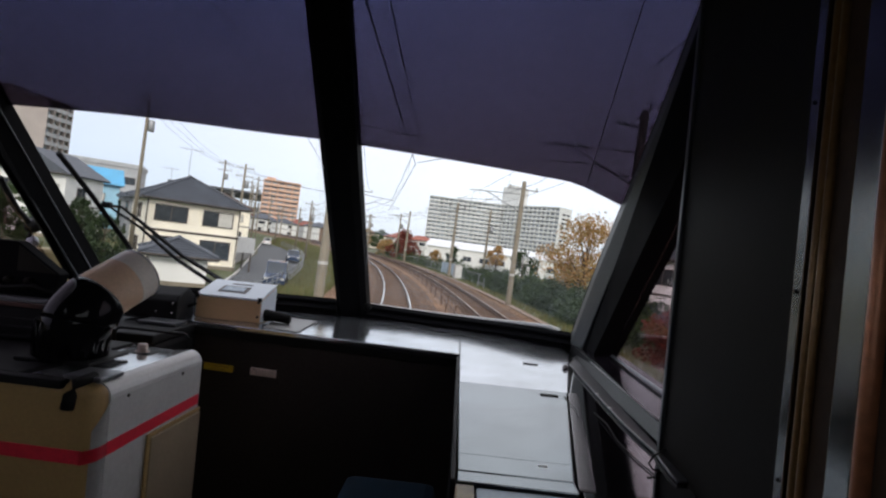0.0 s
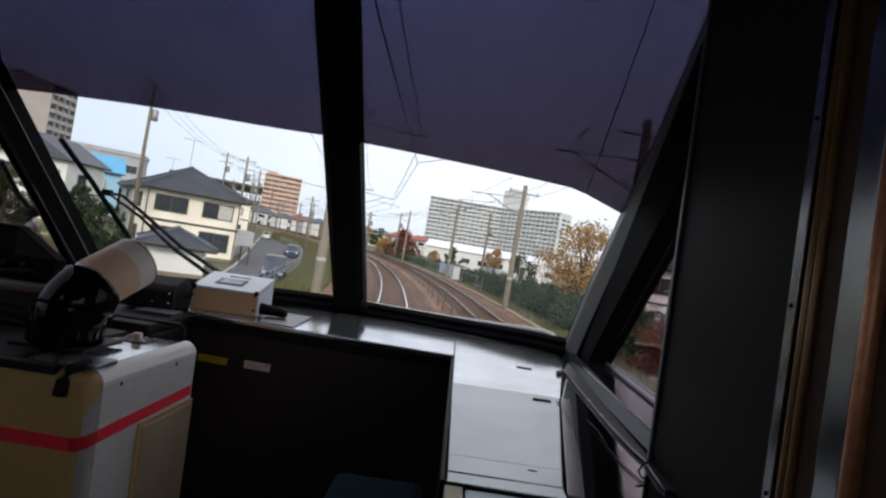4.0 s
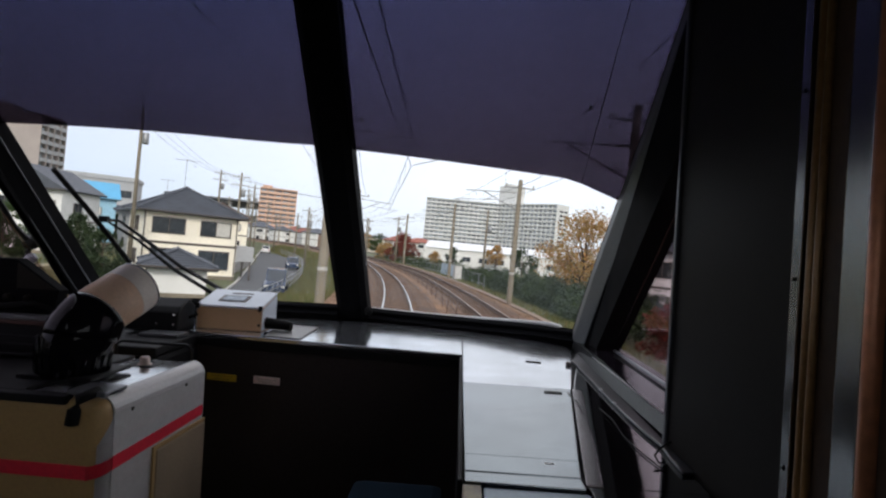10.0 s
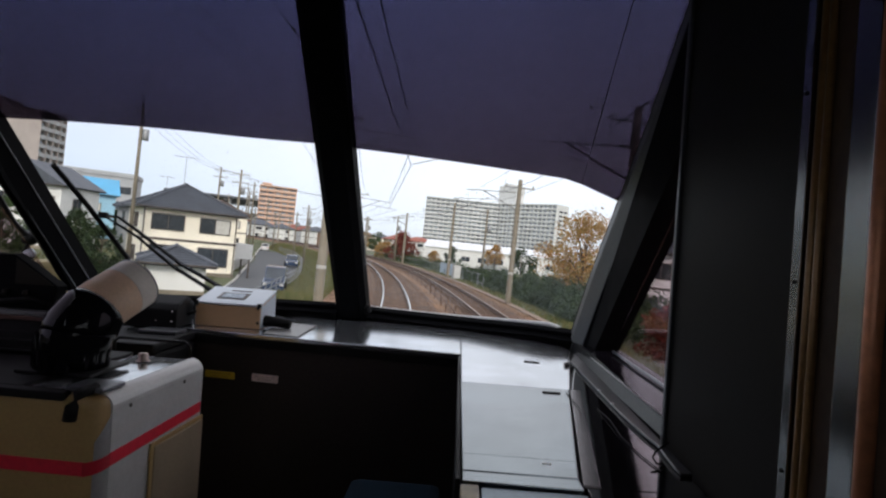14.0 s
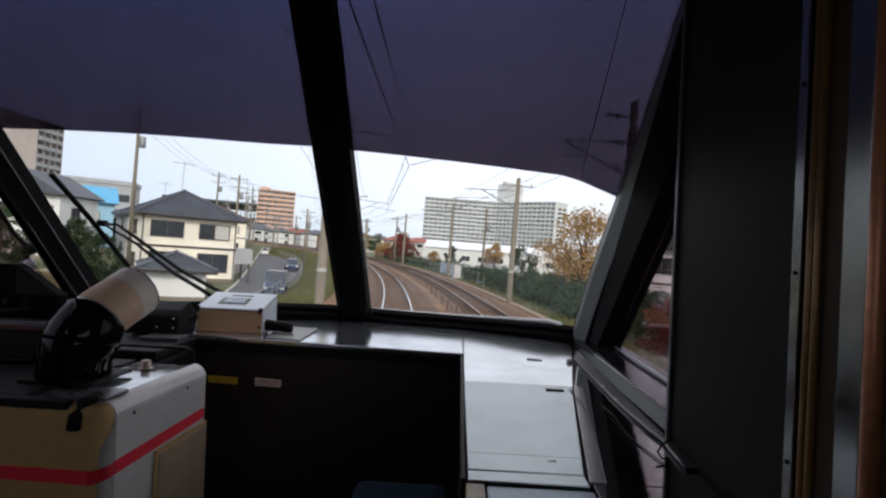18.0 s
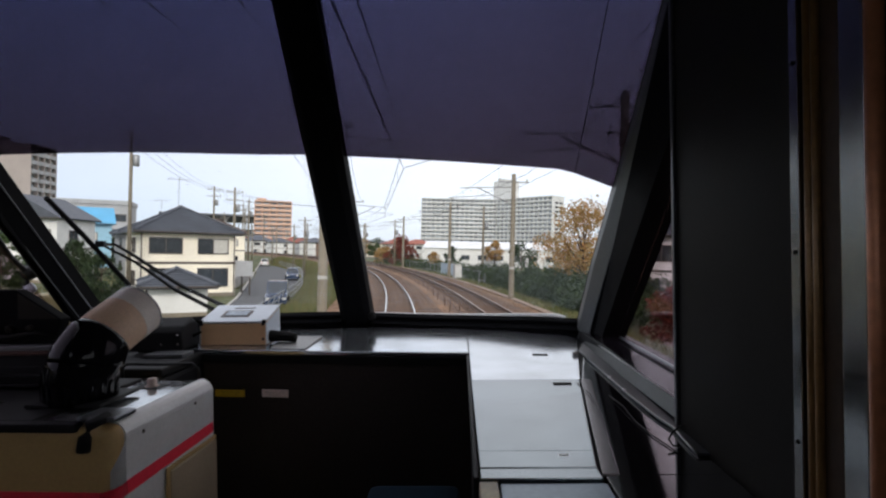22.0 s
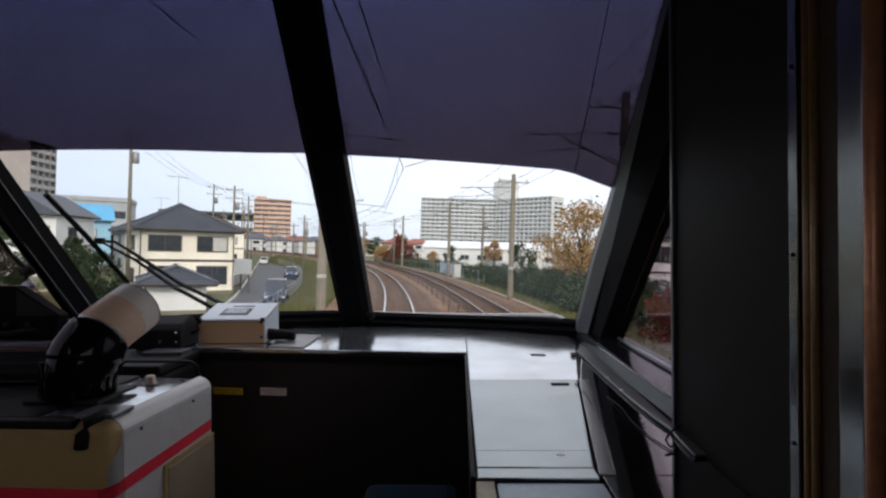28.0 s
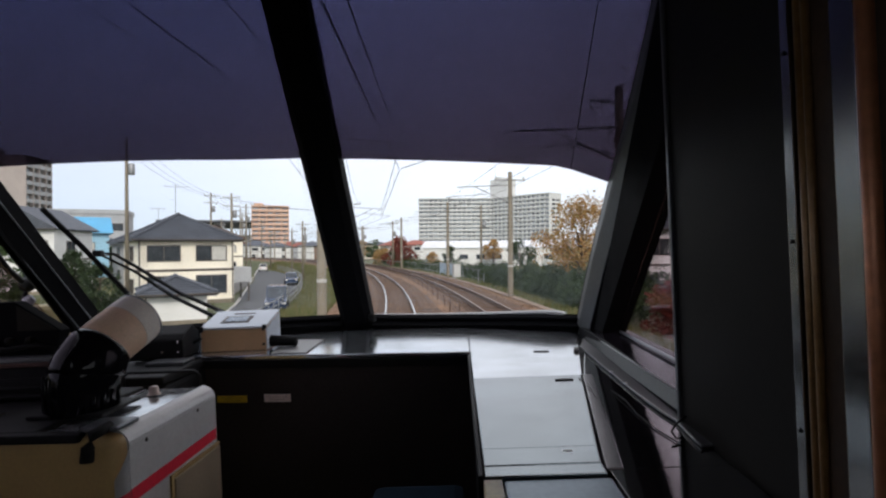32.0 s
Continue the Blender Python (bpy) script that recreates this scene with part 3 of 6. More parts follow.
# side walls with their three-cornered window openings
for side, name in ((1, "wall_right"), (-1, "wall_left")):
    wall = thing(name, "dark cab side wall with a three-cornered window", "wall", kind="structure")
    def slab(pts, mt, nm, a=1.12, b=1.26, lab=""):
        lo, hi = sorted((side * a, side * b))
        part(nm, prism(pts, "x", lo, hi), mt, wall, lab)
    foot = 2.42 if side > 0 else 2.60                 # where the raked edge of the opening meets the sill
    brow = 1.09 if side > 0 else 1.43
    slab([(-4.2, FLOOR), (3.0, FLOOR), (3.0, SILL - 0.04), (-4.2, SILL - 0.04)], M_BLACK, "wall_lower")
    slab([(0.2, SILL - 0.04), (1.02, SILL - 0.04), (1.02, 3.47), (0.2, 3.47)], M_BLACK, "wall_rear")
    # The left opening is added, out of view, to light the brown post.
    ends, low, high = ((-1.7, 0.1), 2.60, 3.32) if side < 0 else ((-4.2, 0.2), SILL - 0.04, 2.95)
    slab([(-4.2, high), (0.2, high), (0.2, 3.47), (-4.2, 3.47)], M_BLACK, "wall_over_window")
    slab([(ends[0], low), (ends[1], low), (ends[1], high), (ends[0], high)], G_CLEAR, "unseen_pane", 1.225, 1.232, "clear pane of an unseen saloon opening that lets light in")
    if side < 0:
        # Unseen wall around that opening keeps the other light out.
        for ya, yb, za, zb in ((-4.2, -1.7, SILL - 0.04, high), (0.1, 0.2, SILL - 0.04, high), (-1.7, 0.1, SILL - 0.04, low)):
            slab([(ya, za), (yb, za), (yb, zb), (ya, zb)], M_BLACK, "saloon_wall")
    slab([(1.02, 3.20), (brow, 3.20), (foot, SILL - 0.04), (2.56, SILL - 0.04), (1.30, 3.47), (1.02, 3.47)], M_POST, "wall_upper", *((1.16, 1.26) if side > 0 else (1.14, 1.17)))
    slab([(1.02, SILL - 0.04), (foot, SILL - 0.04), (brow, 3.20), (1.02, 3.20)], G_SIDE, "side_pane", 1.225, 1.232, "brown tinted side pane")
    part("window_sill", prism([(side * x, y) for x, y in ((1.0985, 0.9), (1.0985, 1.335), (1.1295, 2.50), (1.225, 2.50), (1.225, 0.9))], "z", SILL - 0.065, SILL - 0.030), M_SILLTOP, wall, "glossy dark window sill")
    own = bmesh.new()
    own.faces.new([own.verts.new((side * x, y, z)) for x, y, z in ((1.097, 1.335, 2.072), (1.128, 2.509, 2.047), (1.106, 2.585, 2.012), (1.074, 1.335, 2.042))])
    bmesh.ops.solidify(own, geom=own.faces[:], thickness=0.004)
    part("sill_rail", own, M_RAILFACE, wall, "grey sloping rail along the sill")
    # The highlight along the rail's upper edge, drawn as a thin white tube.
    own = bmesh.new()
    tube([(side * 1.0965, 1.335, 2.0745), (side * 1.1275, 2.505, 2.0505)], 0.0026, 6, own)
    part("rail_highlight", own, M_LIP, wall, "white line that draws the highlight on the rail's edge", smooth=True)
    part("sill_ledge", prism([(side * x, y) for x, y in RIDGE + [(1.100, 2.50), (1.071, 1.33), (1.0645, 1.32), (1.0645, RIDGE[0][1])]], "z", 2.0285, 2.0335), M_COVER, wall, "dark grey ledge at the foot of the rail")
    own = bmesh.new()
    tube([(side * x, y, 2.0345) for x, y in RIDGE], 0.0022, 6, own)
    part("sill_ridge", own, M_ALU, wall, "thin bright ridge at the foot of the sill", smooth=True)
    for y in (1.828, 1.668):
        part("stud", lathe([(0.006, 0), (0.006, 0.002), (0.003, 0.004)], 10, Matrix.Translation((side * 1.040, y, 2.0335))), M_LIP, wall, "small white stud", smooth=True)
    own = bmesh.new()
    tube([(side * 1.218, 1.05, SILL - 0.021), (side * 1.218, 2.34, SILL - 0.021)], 0.006, 6, own)
    part("pane_bead", own, M_ALUDULL, wall, "grey bead under the side pane")

solo("floor", box(-1.26, 1.26, -4.2, 3.0, FLOOR - 0.08, FLOOR), M_FLOOR, "dark vinyl cab floor", kind="structure")
solo("ceiling", box(-1.26, 1.26, -4.2, 2.05, CEIL, CEIL + 0.06), M_CEIL, "dark cab ceiling", kind="structure")
solo("wall_back", box(-1.26, 1.26, -4.26, -4.2, FLOOR, CEIL), M_CEIL, "dark back wall of the saloon", kind="structure")
for side in (-1, 1):
    lo, hi = sorted((side * 1.262, side * 1.30))
    solo("car_body_side", box(lo, hi, -4.2, 3.0, 0.35, 2.06, 0.01), M_BODY, "plain dark outer side of the railcar", kind="structure")
solo("car_underframe", box(-1.25, 1.25, -4.2, 3.0, 0.40, FLOOR - 0.085, 0.02), M_BODY, "plain dark underframe of the railcar", kind="structure")
solo("nose_apron", box(-1.3, 1.3, 3.06, 3.16, FLOOR - 0.3, 2.03, 0.02), M_PILLAR, "dark nose panel under the windscreen", kind="structure")

# partition edge beside the camera: dark wall panel, metal strip, bronze and brown posts
column = thing("wall_panel", "tall dark grey wall panel with a riveted metal edge strip", "wall panel", kind="structure")
part("panel", box(1.066, 1.27, 0.848, 1.322, FLOOR, CEIL, 0.004), M_PANEL, column)
part("panel_edge", box(1.058, 1.07, 1.312, 1.326, FLOOR, CEIL, 0.003), M_COVER, column)
part("edge_strip", box(1.052, 1.068, 0.8215, 0.8435, FLOOR, CEIL, 0.002), M_STRIP, column, "polished grey metal edge strip")
rivet = mesh_of("rivet", lathe([(0.001, 0), (0.004, 0.0), (0.003, 0.002), (0.001, 0.003)], 10), M_BLACK, True)
for k in range(8):
    piece("rivet", rivet, column, pose(1.052, 0.832, 1.35 + 0.272 * k, 0, -90, 0))
jamb = thing("door_frame", "bronze and brown upright door frame of the cab partition", "door frame", kind="structure")
part("backing", box(1.072, 1.115, 0.45, 0.845, FLOOR, CEIL), M_BLACK, jamb)
part("brown_lining", box(1.060, 1.0715, 0.7465, 0.8205, FLOOR, CEIL, 0.002), M_BROWNWOOD, jamb, "dark brown lining")
for ry, rr in ((0.8060, 0.0068), (0.7895, 0.0064)):
    own = bmesh.new()
    tube([(1.058, ry, FLOOR), (1.058, ry, CEIL)], rr, 10, own)
    part("bronze_bead", own, M_GOLD, jamb, "bronze upright bead", smooth=True)
part("dark_groove", box(1.066, 1.0715, 0.7425, 0.746, FLOOR, CEIL, 0.001), M_BLACK, jamb)
part("grey_strip", box(1.056, 1.0715, 0.6945, 0.742, FLOOR, CEIL, 0.003), M_STRIP, jamb, "polished grey metal strip")
part("dark_groove", box(1.066, 1.0715, 0.6925, 0.6942, FLOOR, CEIL, 0.001), M_BLACK, jamb)
own = bmesh.new()
tube([(1.060, 0.6795, FLOOR), (1.060, 0.6795, CEIL)], 0.0122, 12, own)
part("brown_post", own, M_COPPER, jamb, "reddish brown round post", smooth=True)
part("brown_lining", box(1.060, 1.0715, 0.45, 0.6665, FLOOR, CEIL, 0.002), M_BROWNWOOD, jamb, "dark brown lining")

# the front desk: steel top with an oblique front edge, black kneehole below
def edge(x):
    return 2.372 - 0.117 * x


dash = thing("front_desk", "black front desk with a satin steel top", "desk")
top = [(-1.10, edge(-1.10)), (0.598, edge(0.598)), (0.598, 2.98)] + [(x, screen(x, 2.03).y - 0.05) for x in (0.4, 0.2, 0, -0.2, -0.4, -0.6, -0.8, -1.1)]
part("top", prism(top, "z", DESK - 0.02, DESK, 0.004), M_STEEL, dash, "satin steel desk top")
front = [(-1.10, edge(-1.10) + 0.012), (0.60, edge(0.60) + 0.012), (0.60, edge(0.60) + 0.05), (-1.10, edge(-1.10) + 0.05)]
part("front_panel", prism(front, "z", FLOOR, DESK - 0.021), M_KNEE, dash)
part("edge_trim", prism([(-1.10, edge(-1.10) - 0.006), (0.596, edge(0.596) - 0.006), (0.596, edge(0.596) + 0.011), (-1.10, edge(-1.10) + 0.011)], "z", DESK - 0.055, DESK - 0.021, 0.003), M_RUBBER, dash)
def on_front(x, w, z, h, mt, name, lab):
    m = Matrix.Translation((x, edge(x) + 0.006, z)) @ pose(0, 0, 0, 0, 0, math.degrees(math.atan(-0.117)))
    part(name, box(-w / 2, w / 2, -0.0035, 0.004, -h / 2, h / 2, 0.001, None, m), mt, dash, lab)


on_front(-0.437, 0.135, 1.841, 0.029, M_LABELY, "yellow_label", "faded yellow label")
on_front(-0.231, 0.117, 1.845, 0.032, M_LABELW, "pale_label", "pinkish white label")
for lx, lz, lw in ((-0.437, 1.847, 0.10), (-0.437, 1.835, 0.08), (-0.231, 1.851, 0.09), (-0.231, 1.839, 0.07)):
    on_front(lx, lw, lz, 0.004, M_FRAME, "print_bar", "")
plate = thing("cover_plate", "dark grey cover plate lying on the steel desk top", "plate")
part("plate", prism([(-0.256, 2.415), (-0.099, 2.398), (-0.108, 2.75), (-0.305, 2.79)], "z", DESK + 0.001, DESK + 0.006, 0.001), M_ALU, plate)

# the side console with its hinged lids
console = thing("side_console", "low side console with pale metal lids and a glossy black margin", "console")
part("body", prism([(0.60, 1.04), (1.118, 1.04), (1.118, 2.9), (0.60, 2.9)], "z", FLOOR, DESK - 0.024), M_BLACK, console)
part("top_plate", prism([(0.60, 1.824), (0.948, 1.824), (1.094, 2.60), (1.06, 2.86), (0.86, 2.93), (0.60, 2.98)], "z", DESK - 0.022, DESK, 0.003), M_STEEL, console, "satin steel top plate")
lid = part("lid", prism([(0.602, 1.090), (0.824, 1.090), (0.943, 1.820), (0.599, 1.820)], "z", DESK - 0.022, DESK + 0.001, 0.002), M_LID, console, "pale grey hinged lid")
part("black_margin", prism([(0.829, 1.065), (1.06, 1.065), (1.118, 2.56), (0.952, 1.826)], "z", DESK - 0.03, DESK - 0.004, 0.003), M_GLOSSBLACK, console, "glossy black margin")
part("margin_strip", prism([(0.828, 1.065), (0.860, 1.065), (0.982, 1.83), (0.949, 1.83)], "z", DESK - 0.02, DESK - 0.001, 0.002), M_MARGIN, console, "plum grey strip beside the lid")
part("side_trim", box(0.588, 0.598, 1.05, 2.27, DESK - 0.05, DESK - 0.002, 0.003), M_BLACK, console)
part("kick_strip", box(0.585, 0.598, 1.05, 2.27, 1.22, 1.30, 0.003), M_ALUDULL, console)
part("slot", prism([(0.848, 2.236), (0.905, 2.228), (0.905, 2.246), (0.848, 2.254)], "z", DESK - 0.004, DESK + 0.003), M_BLACK, console, "dark finger slot")
part("slot", prism([(0.850, 1.748), (0.904, 1.748), (0.904, 1.764), (0.850, 1.764)], "z", DESK - 0.004, DESK + 0.004), M_BLACK, lid, "dark finger slot")
part("latch", lathe([(0.010, 0), (0.012, 0.006), (0.008, 0.014), (0.001, 0.016)], 12, Matrix.Translation((1.01, 2.22, DESK))), M_ALU, console, smooth=True)
part("end_strip", box(0.602, 0.824, 1.042, 1.0885, DESK - 0.03, DESK - 0.0005, 0.0015), M_LID, console)
part("end_margin", box(0.834, 1.06, 0.72, 1.0645, DESK - 0.03, DESK - 0.004, 0.001), M_GLOSSBLACK, console, "glossy black margin")
for dz in (0.0, 0.012):
    own = bmesh.new()
    tube([(0.5955, 1.87, 1.955 - dz), (0.594, 1.60, 1.91 - dz), (0.5955, 1.33, 1.865 - dz)], 0.003, 6, own)
    part("side_rail", own, M_ALUDULL, console, "thin grey rail on the side", smooth=True)
low = thing("low_box", "pale blue grey low box with a cream corner block", "box")
part("box_top", box(0.635, 0.83, 0.72, 1.0365, 1.75, DESK - 0.006, 0.006), M_LOWBOX, low)
part("corner_block", box(0.598, 0.632, 0.72, 1.0385, 1.75, DESK - 0.004, 0.004), M_CREAMLIT, low, "cream corner block")
part("plinth", box(0.60, 0.83, 0.73, 1.01, FLOOR, 1.749), M_BLACK, low)
part("fold", box(0.604, 0.834, 1.180, 1.1815, DESK + 0.0008, DESK + 0.0014), M_LID, lid, "fine fold line")
part("worn_spot", box(0.764, 0.782, 1.150, 1.159, DESK + 0.0008, DESK + 0.0014), M_LIP, lid, "small white worn spot")
# lead lying on the black margin
own = bmesh.new()
tube([(0.925, 1.77, DESK + 0.003), (0.925, 1.70, DESK + 0.003), (0.932, 1.62, DESK + 0.003), (0.925, 1.55, DESK + 0.003)], 0.0013, 6, own)
part("pull_cord", own, M_BLACK, lid, "short thin pull cord")
own = bmesh.new()
tube([(0.985, 1.62, DESK - 0.001), (0.990, 1.50, DESK + 0.003), (0.985, 1.38, DESK - 0.001), (0.992, 1.27, DESK - 0.001), (1.008, 1.17, DESK - 0.001)], 0.0016, 6, own)
solo("thin_cable", own, M_BLACK, "thin black cable along the console", "cable")
hook = thing("wall_hook", "small dark metal hook at the sill", "hook")
own = bmesh.new()
tube([(1.064, 1.29, DESK + 0.02), (1.020, 1.235, DESK + 0.020), (1.004, 1.214, DESK + 0.012), (1.007, 1.196, DESK + 0.004), (1.022, 1.200, DESK + 0.005)], 0.0022, 8, own)
part("hook", own, M_RUBBER, hook, smooth=True)

# the seat, seen at the foot of the picture
seat = thing("seat", "low folding seat with a blue fabric cushion", "seat")
part("cushion", box(0.30, 0.56, 1.20, 1.62, 1.70, 1.785, 0.03), M_SEAT, seat, "blue fabric cushion")
part("stand", box(0.38, 0.48, 1.37, 1.47, FLOOR, 1.699, 0.01), M_BLACK, seat)

# the white meter box on the desk
meter = thing("meter_box", "white wedge-shaped box with a grey display on the desk", "instrument box", turn=0, at=(-0.462, 2.63, DESK))
part("body", prism([(-0.10, 0.001), (0.10, 0.001), (0.10, 0.150), (-0.10, 0.098)], "x", -0.148, 0.148, 0.004), M_BOXFRONT, meter, "beige front and sides")
for sx in (-0.1515, 0.1485):
    part("side_plate", prism([(-0.096, 0.004), (0.098, 0.004), (0.098, 0.149), (-0.096, 0.098)], "x", sx, sx + 0.003), M_BOXTOP, meter, "pale grey side plate")
own = prism([(-0.104, 0.1015), (0.104, 0.1555), (0.104, 0.1645), (-0.104, 0.1105)], "x", -0.151, 0.151, 0.003)
part("lid", own, M_BOXTOP, meter, "pale grey sloping lid")
tilt = Matrix.Translation((0, 0, 0.1375)) @ pose(0, 0, 0, math.degrees(math.atan(0.26)), 0, 0)
disp = part("display", box(-0.075, 0.055, -0.055, 0.025, -0.002, 0.0025, 0.001, None, tilt), M_FRAME, meter, "dark rim of the display")
part("display_glass", box(-0.06, 0.04, -0.043, 0.012, 0.002, 0.0045, 0.001, None, tilt), M_SCREEN, disp, "blue grey display glass")
part("name_bar", box(-0.05, 0.05, 0.055, 0.063, 0, 0.0022, 0, None, tilt), M_FRAME, meter)
for bx in (-0.143, 0.143):
    part("corner_cap", box(bx - 0.008, bx + 0.008, -0.108, -0.094, 0.098, 0.116, 0.002), M_BLACK, meter, "small black corner cap")
for bx, bz in ((0.14, 0.096), (0.14, 0.03), (-0.14, 0.096)):
    part("bolt", lathe([(0.006, 0), (0.006, 0.005), (0.001, 0.007)], 8, Matrix.Translation((bx, -0.104, bz)) @ pose(0, 0, 0, 90, 0, 0)), M_BLACK, meter)
plug = thing("cable_plug", "black rubber plug beside the white box", "plug")
own = bmesh.new()
tube([(-0.33, 2.59, DESK + 0.034), (-0.29, 2.585, DESK + 0.034), (-0.24, 2.58, DESK + 0.032), (-0.20, 2.578, DESK + 0.027), (-0.188, 2.577, DESK + 0.026)], 0.028, 12, own, 0.019)
part("plug", own, M_RUBBER, plug, smooth=True)

# the cabinet with the red stripe
cab = thing("console_cabinet", "white and cream cabinet with a red stripe", "cabinet", at=(-0.319, 2.0, 0), turn=-2.05)
CW, CL, CT = 0.80, 0.546, 1.998
CR = 0.038                                 # round edges
turn_of = [math.radians(-90 + 90 * k / 6) for k in range(7)]
part("body", box(-CW, 0, -CL, 0, FLOOR, CT, CR, None, None, 5), M_CREAM, cab, "cream cabinet body with rounded edges", smooth=True)
part("side_plate", prism([(-CL + CR, FLOOR + 0.05), (-CR + 0.024, FLOOR + 0.05), (-CR + 0.024, CT - CR - 0.001), (-CL + CR, CT - CR - 0.001)], "x", 0.0005, 0.0055), M_WHITE, cab, "off-white side plate")
outer = [(-CR + (CR + 0.0066) * math.cos(t), CT - CR + (CR + 0.0066) * math.sin(t)) for t in (math.pi / 2 * k / 6 for k in range(7))]
inner = [(-CR + (CR + 0.0003) * math.cos(t), CT - CR + (CR + 0.0003) * math.sin(t)) for t in (math.pi / 2 * k / 6 for k in range(6, -1, -1))]
part("shoulder", prism(outer + inner, "y", -CL + CR, -CR + 0.024), M_WHITE, cab, "rounded off-white shoulder")
part("stripe_side", prism([(-CL + CR, 1.808), (-0.02, 1.819), (-0.02, 1.854), (-CL + CR, 1.844)], "x", 0.0057, 0.0075), M_RED, cab, "red stripe")
own = bmesh.new()
low_, top_ = [], []
for k, t in enumerate(turn_of):
    rr = CR + 0.0068
    x_, y_ = -CR + rr * math.cos(t), -CL + CR + rr * math.sin(t)
    low_.append(own.verts.new((x_ + 0.0, y_, 1.792 + 0.016 * k / 6)))
    top_.append(own.verts.new((x_ + 0.0, y_, 1.828 + 0.016 * k / 6)))
for k in range(6):
    own.faces.new((low_[k], low_[k + 1], top_[k + 1], top_[k]))
bmesh.ops.solidify(own, geom=own.faces[:], thickness=0.002)
part("stripe_corner", own, M_RED, cab, "red stripe", smooth=True)
part("stripe_front", box(-CW + 0.02, -CR, -CL - 0.003, -CL - 0.0005, 1.792, 1.828), M_RED, cab, "red stripe")
door = part("door", box(0.0078, 0.017, -0.310, -0.014, FLOOR + 0.03, 1.792, 0.004), M_TAN, cab, "tan lower door panel")
part("door_rim", prism([(-0.325, FLOOR + 0.02), (-0.311, FLOOR + 0.02), (-0.311, 1.794), (-0.012, 1.794), (-0.012, 1.806), (-0.325, 1.806)], "x", 0.0078, 0.014), M_CREAM, door)
part("top_tray", box(-CW + 0.02, -0.245, -CL + 0.02, -0.03, CT + 0.0005, CT + 0.012, 0.004), M_BLACK, cab, "black top tray")
# Black strip stands for the soft shadow on the front's top edge.
part("shadow_strip", box(-CW + 0.02, -0.105, -CL - 0.007, -CL + 0.028, CT - 0.014, CT + 0.010, 0.004), M_BLACK, cab, "black strip for the shadow along the top front edge")
part("rim", box(-0.24, -CR + 0.003, -CL + CR, -CR, CT + 0.0005, CT + 0.004, 0.001), M_TOPRIM, cab, "pale top rim with window light in its tone")
for ry in (-0.43, -0.14):
    part("rivet", lathe([(0.006, 0), (0.005, 0.003), (0.001, 0.004)], 8, Matrix.Translation((0.0055, ry, 1.952)) @ pose(0, 0, 0, 0, 90, 0)), M_FRAME, cab)
# Thin dark square laid on the top around the knob.
part("knob_patch", box(-0.205, -0.105, -0.155, -0.088, CT + 0.0042, CT + 0.0058, 0.0006), M_PILLAR, cab, "dark square patch under the knob")
own = bmesh.new()
cols_ = []
for k in range(6):
    t = math.radians(-58 + 58 * k / 5)
    p_ = (-CR + (CR + 0.0050) * math.cos(t), -CL + CR + (CR + 0.0050) * math.sin(t))
    cols_.append([own.verts.new((*p_, z_)) for z_ in (FLOOR + 0.05, CT - CR - 0.004 - 0.075 * (1 - k / 5))])
for a, b in zip(cols_, cols_[1:]):
    own.faces.new((a[0], b[0], b[1], a[1]))
bmesh.ops.solidify(own, geom=own.faces[:], thickness=0.003)
part("corner_wrap", own, M_WHITE, cab, "off-white plate bent round the corner", smooth=True)
knob = part("push_knob", lathe([(0.023, 0), (0.023, 0.003), (0.016, 0.004), (0.016, 0.022), (0.013, 0.028), (0.001, 0.029)], 16, Matrix.Translation((-0.154, -0.120, CT + 0.004))), M_KNOB, cab, "pinkish metal push knob", smooth=True)
own = bmesh.new()
tube([(-0.37, 0.05, CT - 0.1), (-0.37, 0.05, CT + 0.030), (-0.35, 0.05, CT + 0.046), (-0.10, 0.05, CT + 0.046), (-0.078, 0.048, CT + 0.030), (-0.072, 0.045, CT - 0.02)], 0.006, 8, own)
part("guard_bar", own, M_PILLAR, cab, "black bent guard bar", smooth=True)
own = bmesh.new()
tube([(-0.045, -CL + 0.04, CT + 0.018), (-0.058, -CL - 0.016, CT + 0.010), (-0.064, -CL - 0.024, CT - 0.018), (-0.068, -CL - 0.026, CT - 0.055)], 0.014, 10, own, 0.017)
part("clamp_lever", own, M_RUBBER, cab, "black clamp lever", smooth=True)
part("clamp_plate", box(-0.12, -0.015, -CL + 0.02, -CL + 0.12, CT + 0.006, CT + 0.020, 0.004), M_ALUDULL, cab)

# the beige ventilation hose in its black elbow
def bent_pipe(points, radii, normal, sides=32):
    """A pipe whose bend lies in one plane."""
    own = bmesh.new()
    points, normal = [Vector(p) for p in points], Vector(normal).normalized()
    rings = []
    for i, p in enumerate(points):
        d = (points[min(i + 1, len(points) - 1)] - points[max(i - 1, 0)]).normalized()
        b = normal.cross(d).normalized()
        rings.append([own.verts.new(p + (normal * math.cos(t) + b * math.sin(t)) * radii[i]) for t in (2 * math.pi * k / sides for k in range(sides))])
    for a, b in zip(rings, rings[1:]):
        for k in range(sides):
            own.faces.new((a[k], a[(k + 1) % sides], b[(k + 1) % sides], b[k]))
    own.faces.new(rings[0][::-1])
    own.faces.new(rings[-1])
    return own


hose = thing("ventilation_hose", "beige ribbed ventilation hose in a glossy black elbow pipe", "hose", at=(-0.565, 1.69, 0))
axis = Vector((0.238, 0.861, 0.444)).normalized()
flat = Vector((axis.x, axis.y, 0)).normalized()
side_on = flat.cross(Vector((0, 0, 1)))
